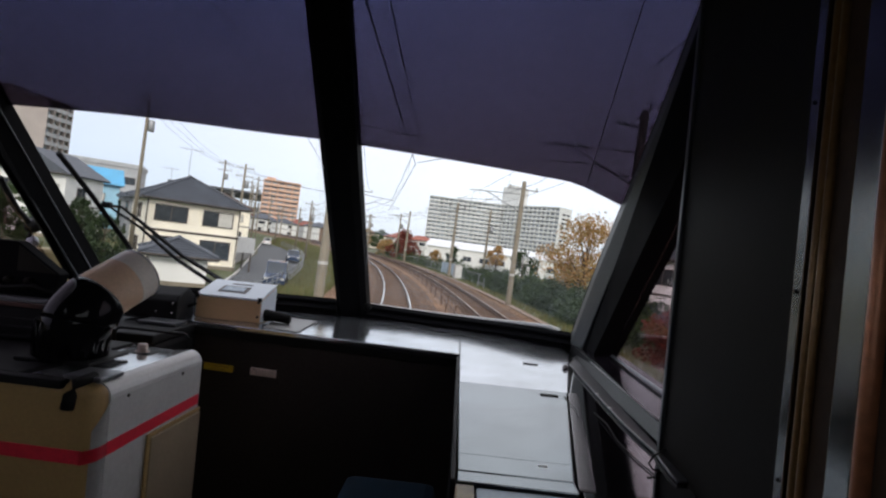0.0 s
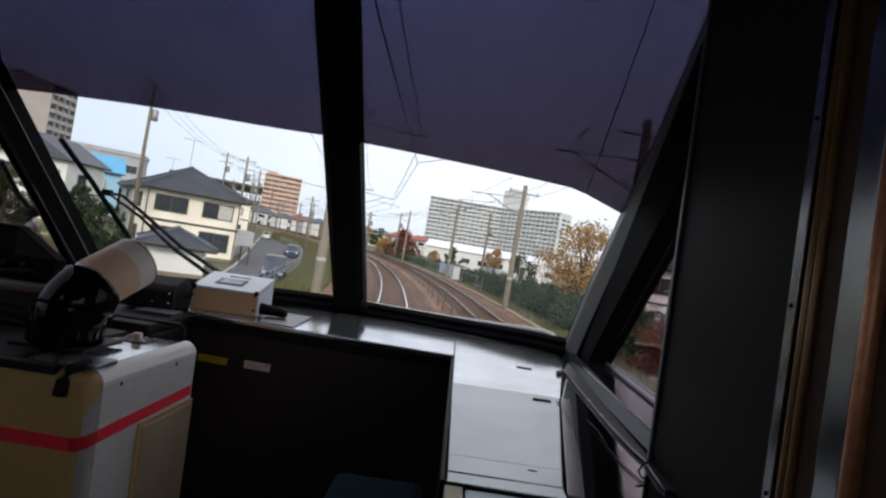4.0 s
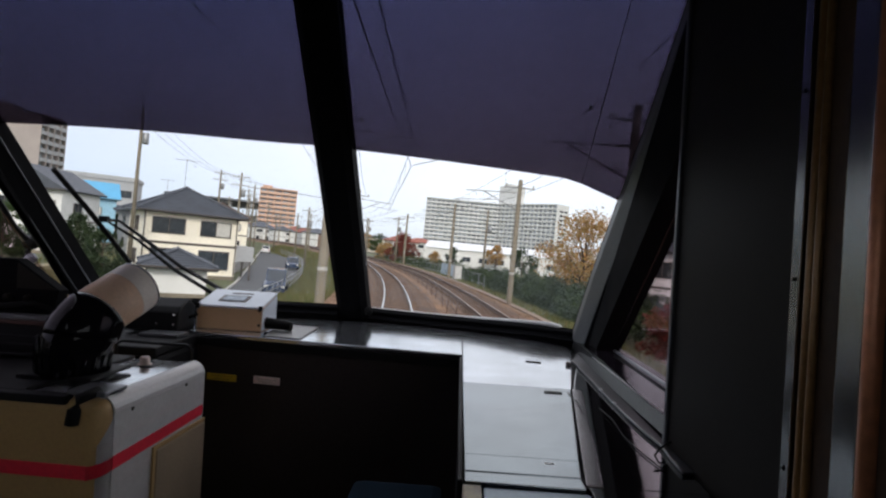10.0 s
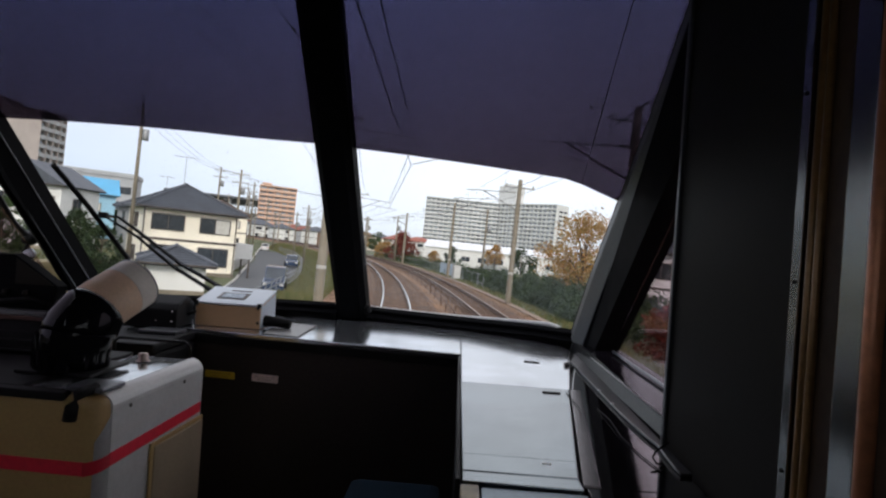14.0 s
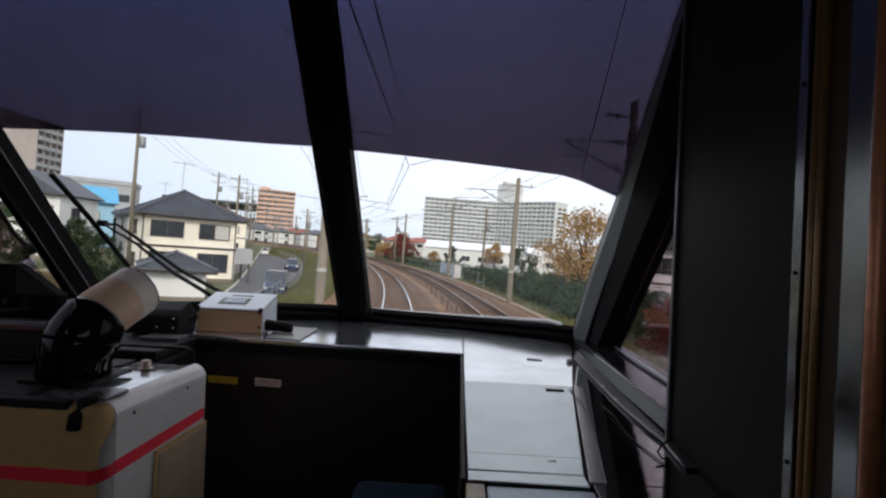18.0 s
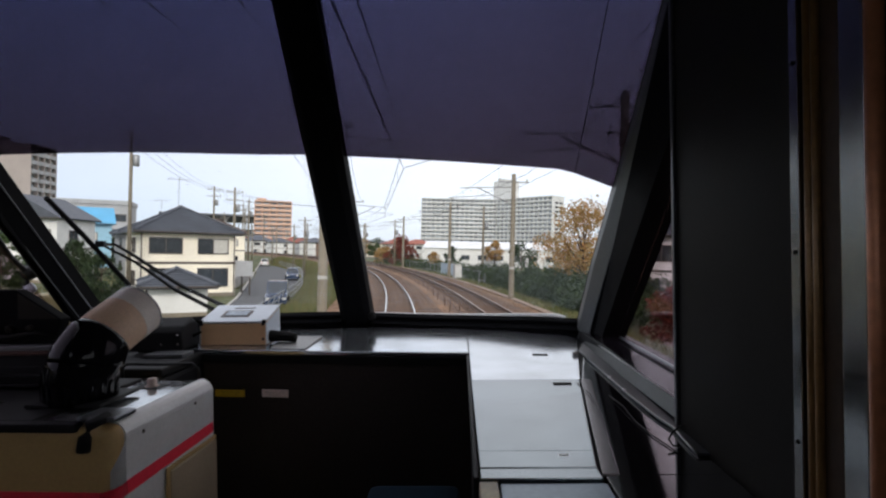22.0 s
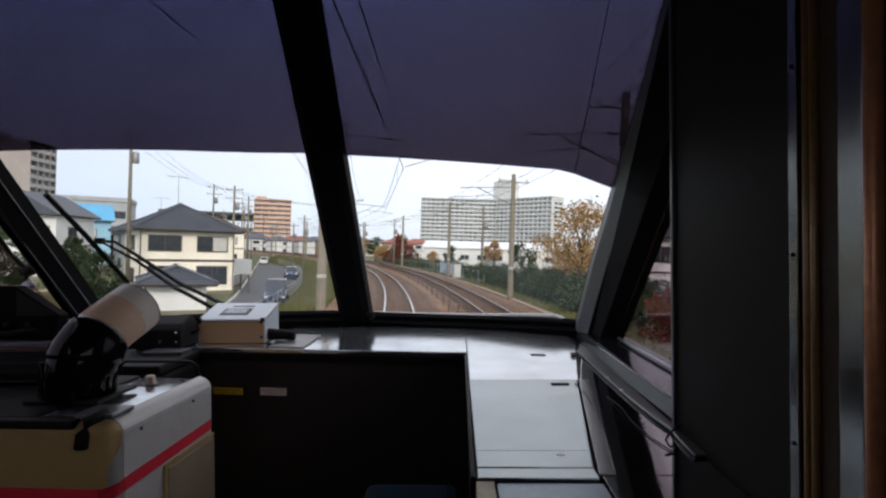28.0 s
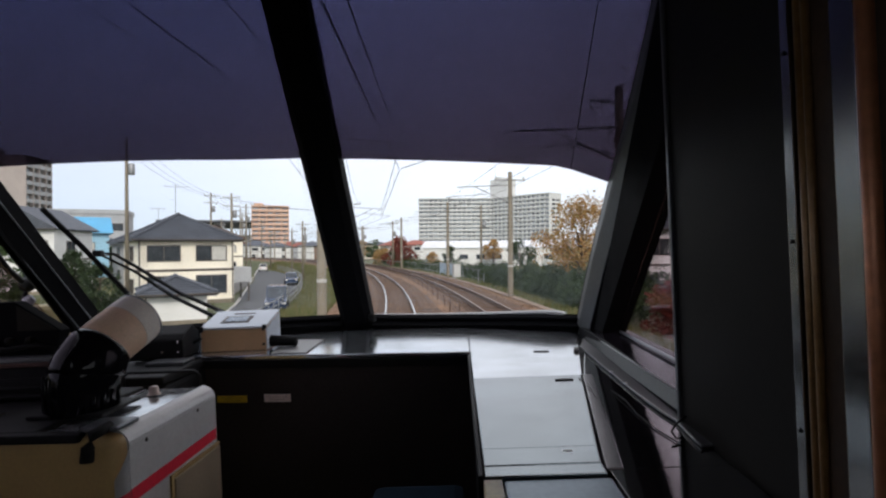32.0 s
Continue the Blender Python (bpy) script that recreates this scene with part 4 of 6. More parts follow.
foot, start, knee, mouth = Vector((-0.014, -0.01, CT + 0.02)), Vector((-0.011, -0.014, 2.07)), Vector((0.010, -0.028, 2.167)), Vector((0.032, 0.05, 2.209))
def on_bend(u):
    return start.lerp(knee, u).lerp(knee.lerp(mouth, u), u)


# two shells of the elbow, slipped over one another
lower = [foot, foot.lerp(start, 0.5), start] + [on_bend(0.06 * k) for k in range(1, 7)]
part("elbow", bent_pipe(lower, [0.098, 0.099, 0.100, 0.1005, 0.1005, 0.100, 0.0995, 0.099, 0.098], side_on), M_ELBOW, hose, "glossy black lower shell", smooth=True)
part("elbow_mouth", bent_pipe([on_bend(0.28 + 0.06 * k) for k in range(10)], [0.1000, 0.1022, 0.1018, 0.1008, 0.0995, 0.098, 0.0965, 0.095, 0.0935, 0.0915], side_on), M_ELBOW, hose, "glossy black mouth of the elbow", smooth=True)
# One hose in two tones: brown for its shaded part, pale where lit.
n_ring = 30
pts = [on_bend(0.5 + 0.5 * k / 14) for k in range(15)] + [mouth + axis * (0.070 * k / 16) for k in range(1, 17)]
part("hose", bent_pipe(pts, [0.0835 + (0.0007 if k % 2 else 0.0) for k in range(n_ring + 1)], side_on), M_HOSESHADE, hose, "ribbed hose, its shaded part in a browner tone", smooth=True)
n_ring = 22
pts = [mouth + axis * (0.066 + 0.064 * k / n_ring) for k in range(n_ring + 1)]
part("hose_lit_end", bent_pipe(pts, [0.0845 + (0.0006 if k % 2 else 0.0) for k in range(n_ring + 1)], side_on), M_BEIGE, hose, "lit end of the hose in a paler beige", smooth=True)
part("end_ring", bent_pipe([mouth + axis * 0.1305, mouth + axis * 0.132, mouth + axis * 0.136, mouth + axis * 0.138], [0.081, 0.0855, 0.0855, 0.077], side_on), M_ALUDULL, hose, "dark end ring", smooth=True)
part("base_flange", box(-0.125, 0.10, -0.10, 0.10, CT + 0.013, CT + 0.024, 0.005), M_BLACK, hose)
for k in range(13):
    t = math.pi * (0.95 + 0.09 * k)
    c, n = Vector((math.cos(t), math.sin(t), 0)), Vector((-math.sin(t), math.cos(t), 0))
    own = bmesh.new()
    rows = []
    for h, w, r in ((0.004, 0.012, 0.1035), (0.05, 0.0105, 0.1055), (0.090, 0.006, 0.1045), (0.108, 0.001, 0.1005)):
        rows.append([own.verts.new(Vector((foot.x, foot.y, CT + 0.024 + h)) + c * rr + n * ww) for ww, rr in ((-w, 0.096), (-w * 0.6, r), (w * 0.6, r), (w, 0.096))])
    for p, q in zip(rows, rows[1:]):
        for i in range(4):
            own.faces.new((p[i], p[(i + 1) % 4], q[(i + 1) % 4], q[i]))
    own.faces.new(rows[0][::-1])
    own.faces.new(rows[-1])
    part("petal", own, M_ELBOW, hose, "pointed black petal of the collar", smooth=True)

# dark instruments on the far side of the desk
hood = thing("instrument_hood", "dark instrument hood with a grey sloping side on a shelf", "instrument panel")
part("hood", prism([(-1.10, 2.152), (-0.80, 2.152), (-0.78, 2.235), (-0.935, 2.335), (-1.10, 2.335)], "y", 1.872, 1.925, 0.006), M_POST, hood)
part("side_plate", prism([(-0.79, 2.236), (-0.925, 2.322), (-0.925, 2.236)], "y", 1.868, 1.8715), M_PANEL, hood, "grey sloping side plate")
own = bmesh.new()
tube([(-1.06, 1.864, 2.19), (-0.96, 1.860, 2.175), (-0.86, 1.862, 2.19), (-0.80, 1.87, 2.17)], 0.009, 8, own)
part("cable_loop", own, M_RUBBER, hood, smooth=True)
for kx in (-1.0, -0.95, -0.88):
    part("knob", lathe([(0.012, 0), (0.012, 0.012), (0.007, 0.018), (0.001, 0.019)], 12, Matrix.Translation((kx, 1.869, 2.205)) @ pose(0, 0, 0, 90, 0, 0)), M_PANEL, hood, smooth=True)
shelf = thing("instrument_shelf", "narrow dark shelf with a grey top and a brown front edge", "shelf")
part("shelf_top", box(-1.11, -0.74, 1.83, 2.10, 2.136, 2.1515, 0.004), M_SHELF, shelf, "dull grey shelf top")
part("front_edge", box(-1.11, -0.74, 1.826, 1.842, 2.121, 2.1355, 0.003), M_SHELFEDGE, shelf, "reddish brown front edge")
part("shelf_body", box(-1.11, -0.74, 1.843, 2.08, CT + 0.013, 2.1355, 0.004), M_BLACK, shelf)
for k in range(4):
    part("side_rib", box(-1.10, -0.80, 1.832 - 0.012 * k, 1.842, 2.075 - 0.026 * k, 2.083 - 0.026 * k, 0.002), M_BLACK, shelf, "dark grey rib")
rag = thing("cleaning_cloth", "small crumpled grey cloth on the cabinet", "cloth", at=(-0.90, 1.63, CT + 0.0125))
own = bmesh.new()
rr_ = random.Random(5)
for i in range(9):
    for j in range(5):
        own.verts.new((-0.09 + 0.0225 * i, -0.045 + 0.0225 * j, 0.002 + 0.026 * rr_.random() * math.sin(math.pi * i / 8) * math.sin(math.pi * j / 4)))
own.verts.ensure_lookup_table()
for i in range(8):
    for j in range(4):
        own.faces.new([own.verts[q] for q in (i * 5 + j, (i + 1) * 5 + j, (i + 1) * 5 + j + 1, i * 5 + j + 1)])
bmesh.ops.solidify(own, geom=own.faces[:], thickness=-0.002)
part("cloth", own, M_CEIL, rag, smooth=True)
drv = thing("driver_desk", "black driving desk with a grey end plate", "desk")
part("desk_body", box(-1.10, -0.56, 2.12, 2.47, FLOOR, DESK - 0.05, 0.02), M_BLACK, drv)
part("desk_top", box(-1.10, -0.56, 2.10, 2.46, DESK - 0.049, DESK - 0.012, 0.01), M_BLACK, drv, "black desk top")
part("end_plate", box(-0.74, -0.58, 2.30, 2.40, DESK - 0.0115, DESK + 0.004, 0.002), M_ALUDULL, drv, "dull grey plate")
ctl = thing("control_box", "black metal control box with small screws on the desk", "control box")
part("case", prism([(2.40, DESK + 0.001), (2.56, DESK + 0.001), (2.56, DESK + 0.10), (2.50, DESK + 0.135), (2.42, DESK + 0.105), (2.40, DESK + 0.08)], "x", -0.86, -0.63, 0.008), M_BLACK, ctl)
for sx, sz in ((-0.65, 0.03), (-0.65, 0.07), (-0.72, 0.03), (-0.84, 0.06)):
    part("screw", lathe([(0.005, 0), (0.004, 0.002), (0.001, 0.003)], 8, Matrix.Translation((sx, 2.399, DESK + sz)) @ pose(0, 0, 0, 90, 0, 0)), M_CHROME, ctl)
own = bmesh.new()
tube([(-0.632, 2.50, DESK + 0.05), (-0.612, 2.52, DESK + 0.06), (-0.60, 2.60, DESK + 0.075), (-0.606, 2.68, DESK + 0.06)], 0.007, 8, own)
part("lead", own, M_RUBBER, ctl, "black lead to the white box", smooth=True)
own = bmesh.new()
tube([(-0.86, 2.47, DESK + 0.05), (-0.93, 2.45, DESK + 0.04), (-0.99, 2.40, DESK + 0.03), (-1.04, 2.36, DESK + 0.006)], 0.010, 8, own)
solo("desk_cable", own, M_RUBBER, "thick black cable across the desk", "cable", smooth=True)

# windscreen wiper outside the left pane
wiper = thing("windscreen_wiper", "black windscreen wiper with a twin arm resting on the pane", "wiper")
own = bmesh.new()
tube([screen(-1.121, 2.660, 0.045), screen(-1.078, 2.499, 0.05), screen(-1.015, 2.275, 0.04)], 0.011, 6, own)
part("joint_clip", box(-0.02, 0.02, -0.012, 0.012, -0.014, 0.014, 0.004, None, Matrix.Translation(screen(-1.048, 2.462, 0.06))), M_PILLAR, wiper)
part("blade", own, M_RUBBER, wiper)
for pts in (((-1.045, 2.461), (-1.004, 2.456), (-0.957, 2.399), (-0.840, 2.247), (-0.697, 2.126)), ((-1.048, 2.454), (-0.967, 2.372), (-0.870, 2.227), (-0.733, 2.094))):
    own = bmesh.new()
    tube([screen(x, z, 0.065) for x, z in pts], 0.0045, 6, own, 0.012)
    part("arm", own, M_PILLAR, wiper)
part("pivot", lathe([(0.03, 0), (0.03, 0.03), (0.015, 0.05), (0.001, 0.05)], 12, Matrix.Translation(screen(-0.69, 2.08, 0.02))), M_PILLAR, wiper)
mirror = thing("outside_mirror", "small round outside mirror on a bent bracket", "mirror")
part("mirror_head", lathe([(0.001, 0), (0.028, 0.006), (0.034, 0.03), (0.026, 0.05), (0.001, 0.055)], 16, pose(-1.33, 2.44, 2.35, 20, 10, 20)), M_BLACK, mirror, "black mirror shell", smooth=True)
part("lamp_glass", lathe([(0.001, 0), (0.022, 0.004), (0.024, 0.02), (0.001, 0.028)], 14, pose(-1.335, 2.46, 2.30, 70, 0, 20)), M_BOXTOP, mirror, "pale glass", smooth=True)
for pts, r in (([(-1.30, 2.20, 2.56), (-1.32, 2.33, 2.44), (-1.33, 2.44, 2.37)], 0.013), ([(-1.33, 2.44, 2.36), (-1.36, 2.45, 2.30), (-1.33, 2.48, 2.22), (-1.29, 2.5, 2.10)], 0.009)):
    own = bmesh.new()
    tube(pts, r, 8, own)
    part("bracket", own, M_PILLAR, mirror, smooth=True)
shoulder = thing("body_shoulder", "ochre painted shoulder of the railcar body", "panel", kind="structure")
part("shoulder", box(-1.40, -1.305, 1.9, 2.75, 2.065, 2.275, 0.02), M_OCHRE, shoulder)

# ---- the railway: two tracks on a left-hand curve ----
CAR = set(bpy.data.objects)                # all that belongs to the railcar
R0, CX, CY = 285.0, -284.92, -10.0
SPACING = 3.86


def along(s, off=0.0, z=0.0):
    """A point s metres along the curve from the middle of the car, off metres to the right of the track's middle."""
    a = s / R0
    return Vector((CX + (R0 + off) * math.cos(a), CY + (R0 + off) * math.sin(a), z))


def heading(s):
    return math.degrees(s / R0)


def land(off, fade=1.0):
    """Height of the ground across the line: a low bank with the tracks on it."""
    pts = [(-300, -1.9), (-7.2, -1.9), (-4.0, -0.62), (-3.2, -0.55), (7.2, -0.55), (8.4, -0.62), (10.2, -1.35), (14, -1.7), (40, -1.9), (9000, -1.9)]
    z = -1.9
    for (a, za), (b, zb) in zip(pts, pts[1:]):
        if a <= off <= b:
            z = za + (zb - za) * (off - a) / (b - a)
    return -1.9 + (z + 1.9) * fade


own = bmesh.new()
offs = [-292, -200, -120, -60, -30, -16, -11, -7.2, -6.1, -5.0, -4.0, -3.2, 0, 3.86, 7.2, 8.4, 10.2, 14, 25, 40, 90, 200, 500, 1500, 4500]
steps = [-180 + 3 * k for k in range(121)]
steps = sorted(set(steps[:-1] + [k * 0.75 for k in range(-8, 50)]))
rings = []
for dg in steps:
    fade = max(0.0, min(1.0, (60 - abs(dg)) / 15))
    row = []
    for o in offs:
        p = along(R0 * radians(dg), o, land(o, fade))
        if o < -3.5 or o > 9:
            p.z += 0.12 * noise.noise(p * 0.15) if abs(o) < 60 else 0
        row.append(own.verts.new(p))
    rings.append(row)
for a, b in zip(rings, rings[1:] + rings[:1]):
    for i in range(len(offs) - 1):
        own.faces.new((a[i], a[i + 1], b[i + 1], b[i]))
own.faces.new([r[0] for r in rings])
solo("ground", own, M_GROUND, "dry grassy ground running out to the horizon", "ground", kind="structure", smooth=True)

# ballast beds
S_FROM, S_TO = -30.0, 230.0
def strip(o0, o1, z0, z1, s0=S_FROM, s1=S_TO, step=2.0, crown=0.0):
    own = bmesh.new()
    rows, s = [], s0
    while s <= s1:
        rows.append([own.verts.new(along(s, o0 + (o1 - o0) * k / 4, z0 + (z1 - z0) * k / 4 + (crown * (1 - abs(k - 2) / 2)))) for k in range(5)])
        s += step
    for a, b in zip(rows, rows[1:]):
        for i in range(4):
            own.faces.new((a[i], a[i + 1], b[i + 1], b[i]))
    return own


def bed(o0, o1, z):
    """A ballast bed with sloping shoulders."""
    own = bmesh.new()
    prof = [(o0 - 0.5, -0.6), (o0, z), ((o0 + o1) / 2 - 0.5, z + 0.01), ((o0 + o1) / 2 + 0.5, z + 0.01), (o1, z), (o1 + 0.5, -0.6)]
    rows, s = [], S_FROM
    while s <= S_TO:
        rows.append([own.verts.new(along(s, o + 0.05 * noise.noise(Vector((s * 0.7, o, 0))), zz + 0.02 * noise.noise(Vector((s, o * 2, 3))))) for o, zz in prof])
        s += 1.0
    for a, b in zip(rows, rows[1:]):
        for i in range(len(prof) - 1):
            own.faces.new((a[i], a[i + 1], b[i + 1], b[i]))
    return own


solo("ballast_bed", bed(-1.75, 1.75, -0.20), M_BALLASTDARK, "dark rusty ballast bed of the running track", "ballast", kind="structure")
solo("ballast_bed", bed(SPACING - 1.6, SPACING + 1.75, -0.22), M_BALLASTDARK, "dark rusty ballast bed of the other track", "ballast", kind="structure")
solo("ballast_middle", strip(1.5, SPACING - 1.35, -0.25, -0.26, crown=0.06), M_BALLAST, "light brown ballast between the two tracks", "ballast", kind="structure")
solo("ballast_shoulder", strip(-3.3, -1.85, -0.50, -0.32), M_BALLAST, "light brown ballast shoulder", "ballast", kind="structure")
solo("ballast_shoulder", strip(SPACING + 1.9, SPACING + 3.4, -0.34, -0.50), M_BALLAST, "light brown ballast shoulder", "ballast", kind="structure")

# loose stones on the ballast
rng = random.Random(31)
sv, sf = [], []
for _ in range(26000):
    s_ = -6 + 88 * rng.random() ** 1.35
    o = rng.uniform(-3.2, 7.3)
    if abs(abs(o) - 0.5665) < 0.06 or abs(abs(o - SPACING) - 0.5665) < 0.06:
        continue
    low = -0.19 if -1.7 < o < 1.6 else (-0.21 if SPACING - 1.5 < o < SPACING + 1.7 else (-0.23 if 1.6 <= o <= SPACING - 1.5 else (-0.32 - (0.18 * (-1.85 - o) / 1.45 if o < 0 else 0.16 * (o - SPACING - 1.9) / 1.5))))
    c, q, w = along(s_, o, low), len(sv), rng.uniform(0.022, 0.05)
    a_ = rng.uniform(0, 6.28)
    for k in range(4):
        t = a_ + k * math.pi / 2 + rng.uniform(-0.4, 0.4)
        sv.append((c.x + w * math.cos(t), c.y + w * math.sin(t), c.z + w * rng.uniform(-0.2, 0.3)))
    sv += [(c.x, c.y, c.z + w * rng.uniform(0.5, 0.9)), (c.x, c.y, c.z - w * 0.5)]
    sf += [(q + k, q + (k + 1) % 4, q + 4) for k in range(4)] + [(q + (k + 1) % 4, q + k, q + 5) for k in range(4)]
stones = bpy.data.meshes.new("ballast_stones")
stones.from_pydata(sv, [], sf)
stones.materials.append(M_STONES)
tagged(new("ballast_stones", stones), "loose rusty brown stones on the ballast", "stones", kind="stuff")

RAIL = [(-0.065, -0.153), (0.065, -0.153), (0.065, -0.14), (0.012, -0.12), (0.010, -0.045), (0.033, -0.035), (0.033, -0.006), (-0.033, -0.006), (-0.033, -0.035), (-0.010, -0.045), (-0.012, -0.12), (-0.065, -0.14)]
HEAD = [(-0.033, -0.0055), (0.033, -0.0055), (0.033, -0.003), (0.026, 0.0), (-0.026, 0.0), (-0.033, -0.003)]
sleeper_me = mesh_of("sleeper", prism([(-0.12, -0.17), (0.12, -0.17), (0.10, 0.0), (-0.10, 0.0)], "x", -1.0, 1.0, 0.01), M_SLEEPER)
for name, o, head, lab in (("track", 0.0, M_RAILTOP, "shining rails of the running track on sleepers"), ("track", SPACING, M_RAILDULL, "dull brown rails of the other track on sleepers")):
    tk = thing(name, lab, "railway track", "tracks", "structure")
    for g in (-0.5665, 0.5665):
        path = [along(s, o + g) for s in np.arange(S_FROM, S_TO + 1, 2.0)]
        rail = part("rail", ring_sweep(path, RAIL), M_RAIL, tk, "rusty rail")
        part("rail_head", ring_sweep(path, HEAD), head, rail, "worn bright rail head")
    for k in range(240):
        s = -4.0 + 0.62 * k
        piece("sleeper", sleeper_me, tk, Matrix.Translation(along(s, o, -0.178)) @ pose(0, 0, 0, 0, 0, heading(s)))

# little posts and a cable between the tracks, and the cable trough
posts = thing("marker_fence", "row of thin rusty stakes between the tracks", "fence")
stake = mesh_of("stake", box(-0.02, 0.02, -0.02, 0.02, -0.3, 0.55, 0.004), M_RAIL)
for k in range(60):
    s = 12 + 3.0 * k + random.uniform(-0.4, 0.4)
    piece("stake", stake, posts, Matrix.Translation(along(s, SPACING / 2 + 0.15, random.uniform(-0.12, 0.05))) @ pose(0, 0, 0, random.uniform(-5, 5), random.uniform(-5, 5), 0))
own = ring_sweep([along(s, SPACING / 2 + 0.15, 0.25) for s in np.arange(12, 190, 3.0)], [(-0.012, -0.012), (0.012, -0.012), (0.012, 0.012), (-0.012, 0.012)])
part("cable", own, M_RAIL, posts)
trough = thing("cable_trough", "pale concrete cable trough beside the line", "cable trough", kind="structure")
slab_me = mesh_of("trough_lid", box(-0.2, 0.2, -0.48, 0.48, -0.06, 0.0, 0.012), M_TROUGH)
for k in range(150):
    s = 5 + k
    piece("trough_lid", slab_me, trough, Matrix.Translation(along(s, SPACING + 3.0, -0.36 + random.uniform(-0.012, 0.012))) @ pose(0, 0, 0, 0, 0, heading(s)))

# ---- overhead line ----
def mast(s, o, arm_to, group, top=6.9, base=-0.6, label="weathered concrete catenary mast with an insulated bracket"):
    """A tapered concrete mast with a bracket that holds the wires over a track."""
    ob = thing("catenary_mast", label, "catenary mast", group)
    p = along(s, o)
    ob.matrix_basis = Matrix.Translation(p) @ pose(0, 0, 0, 0, 0, heading(s))
    part("pole", lathe([(0.17, base), (0.165, 0), (0.125, top), (0.11, top + 0.02)], 14), M_CONC, ob, smooth=True)
    part("band", lathe([(0.16, 1.35), (0.166, 1.355), (0.166, 1.46), (0.16, 1.465)], 14), M_CONCLIGHT, ob, "pale number band")
    w = arm_to - o
    sg = 1 if w > 0 else -1
    for name, a, b, r in (("top_tube", (0.15 * sg, 0, 6.15), (w + 0.25 * sg, 0, 6.0), 0.03), ("strut", (0.15 * sg, 0, 5.15), (w * 0.72, 0, 6.02), 0.03),
                          ("registration_arm", (w * 0.45, 0, 5.62), (w + 0.9 * sg, 0, 5.42), 0.02), ("steady_arm", (w + 0.9 * sg, 0, 5.42), (w + 0.05 * sg, 0, 5.14), 0.015)):
        own = bmesh.new()
        tube([a, ((a[0] + b[0]) / 2, 0, (a[2] + b[2]) / 2), b], r, 6, own)
        part(name, own, M_GALV, ob)
    for ins in ((0.32 * sg, 6.14), (0.30 * sg, 5.3)):
        own = None
        for k in range(5):
            own = lathe([(0.03, 0), (0.075, 0.015), (0.03, 0.03)], 10, Matrix.Translation((ins[0] + 0.05 * k * sg, 0, ins[1] + (0 if ins[1] > 6 else 0.05 * k * 0.9))) @ pose(0, 0, 0, 0, 90, 0), own)
        part("insulator", own, M_PORCELAIN, ob, "ribbed white insulator", smooth=True)
    arm = part("cross_arm", box(-0.9, 0.9, -0.04, 0.04, top - 0.5, top - 0.42, 0.006), M_GALV, ob)
    for x in (-0.8, 0.8):
        part("pin_insulator", lathe([(0.03, 0), (0.07, 0.04), (0.05, 0.09), (0.07, 0.12), (0.03, 0.18)], 8, Matrix.Translation((x, 0, top - 0.42))), M_PORCELAIN, arm, smooth=True)
    return ob


LEFT, RIGHT = [29.0, 61.0, 94.0, 126.0, 158.0, 192.0], [27.0, 42.5, 64.0, 90.0, 118.0, 148.0, 180.0]
for s in LEFT:
    mast(s, -2.6, 0.0, "catenary masts")
for s in RIGHT:
    mast(s, SPACING + 2.9, SPACING, "catenary masts", 6.9 if s != 27.0 else 7.4)


def wire(name, pts, r, label, sides=5):
    own = bmesh.new()
    tube(pts, r, sides, own)
    return solo(name, own, M_WIRE, label, "cable", "overhead wires")


def spans(s_list, o, z_top, sag):
    pts = []
    for a, b in zip(s_list, s_list[1:]):
        for k in range(8):
            u = k / 8
            pts.append(along(a, o).lerp(along(b, o), u) + Vector((0, 0, z_top - sag * 4 * u * (1 - u))))
    pts.append(along(s_list[-1], o, z_top))
    return pts


ALL = [-6.0, 29.0, 61.0, 94.0, 126.0, 158.0, 192.0]
wire("contact_wire", spans(ALL, 0.0, 5.1, 0.02), 0.012, "dark contact wire over the running track")
wire("messenger_wire", spans(ALL, 0.02, 6.0, 0.2), 0.012, "dark messenger wire over the running track")
wire("contact_wire", spans(ALL, SPACING + 0.4, 5.1, 0.02), 0.009, "dark contact wire over the other track")
wire("messenger_wire", spans(ALL, SPACING + 0.4, 6.0, 0.2), 0.009, "dark messenger wire over the other track")
for o in (0.0, SPACING + 0.4):
    own = bmesh.new()
    for a, b in zip(ALL, ALL[1:]):
        for k in range(1, 7):
            u = k / 7
            q = along(a, o).lerp(along(b, o), u)
            tube([q + Vector((0, 0, 5.1)), q + Vector((0.01, 0, 6.0 - 0.2 * 4 * u * (1 - u)))], 0.005, 4, own)
    solo("droppers", own, M_WIRE, "thin dropper wires between contact and messenger wire", "cable", kind="stuff")
for o, z_top, sag, gap in ((0.02, 6.0, 0.2, 7.3), (0.0, 5.1, 0.02, 8.0), (SPACING + 0.4, 5.1, 0.02, 9.0)):
    for a, b in zip(ALL[:3], ALL[1:3]):
        for k in range(1, int((b - a) / gap)):
            u = round(k * gap / (b - a) * 8) / 8
            p = along(a, o).lerp(along(b, o), u) + Vector((0, 0, z_top - sag * 4 * u * (1 - u)))
            if p.y > 3:
                clamp = lathe([(0.012, -0.07), (0.024, -0.04), (0.028, 0.04), (0.012, 0.07)], 8, Matrix.Translation(p) @ pose(0, 0, 0, 90, 0, heading(a)))
                solo("wire_clamp", clamp, M_WIRE, "small dark clamp on an overhead wire", "clamp", "wire clamps", smooth=True)
wire("feeder_wire", spans(ALL, -3.5, 6.65, 0.5), 0.013, "dark feeder wire on the mast tops")
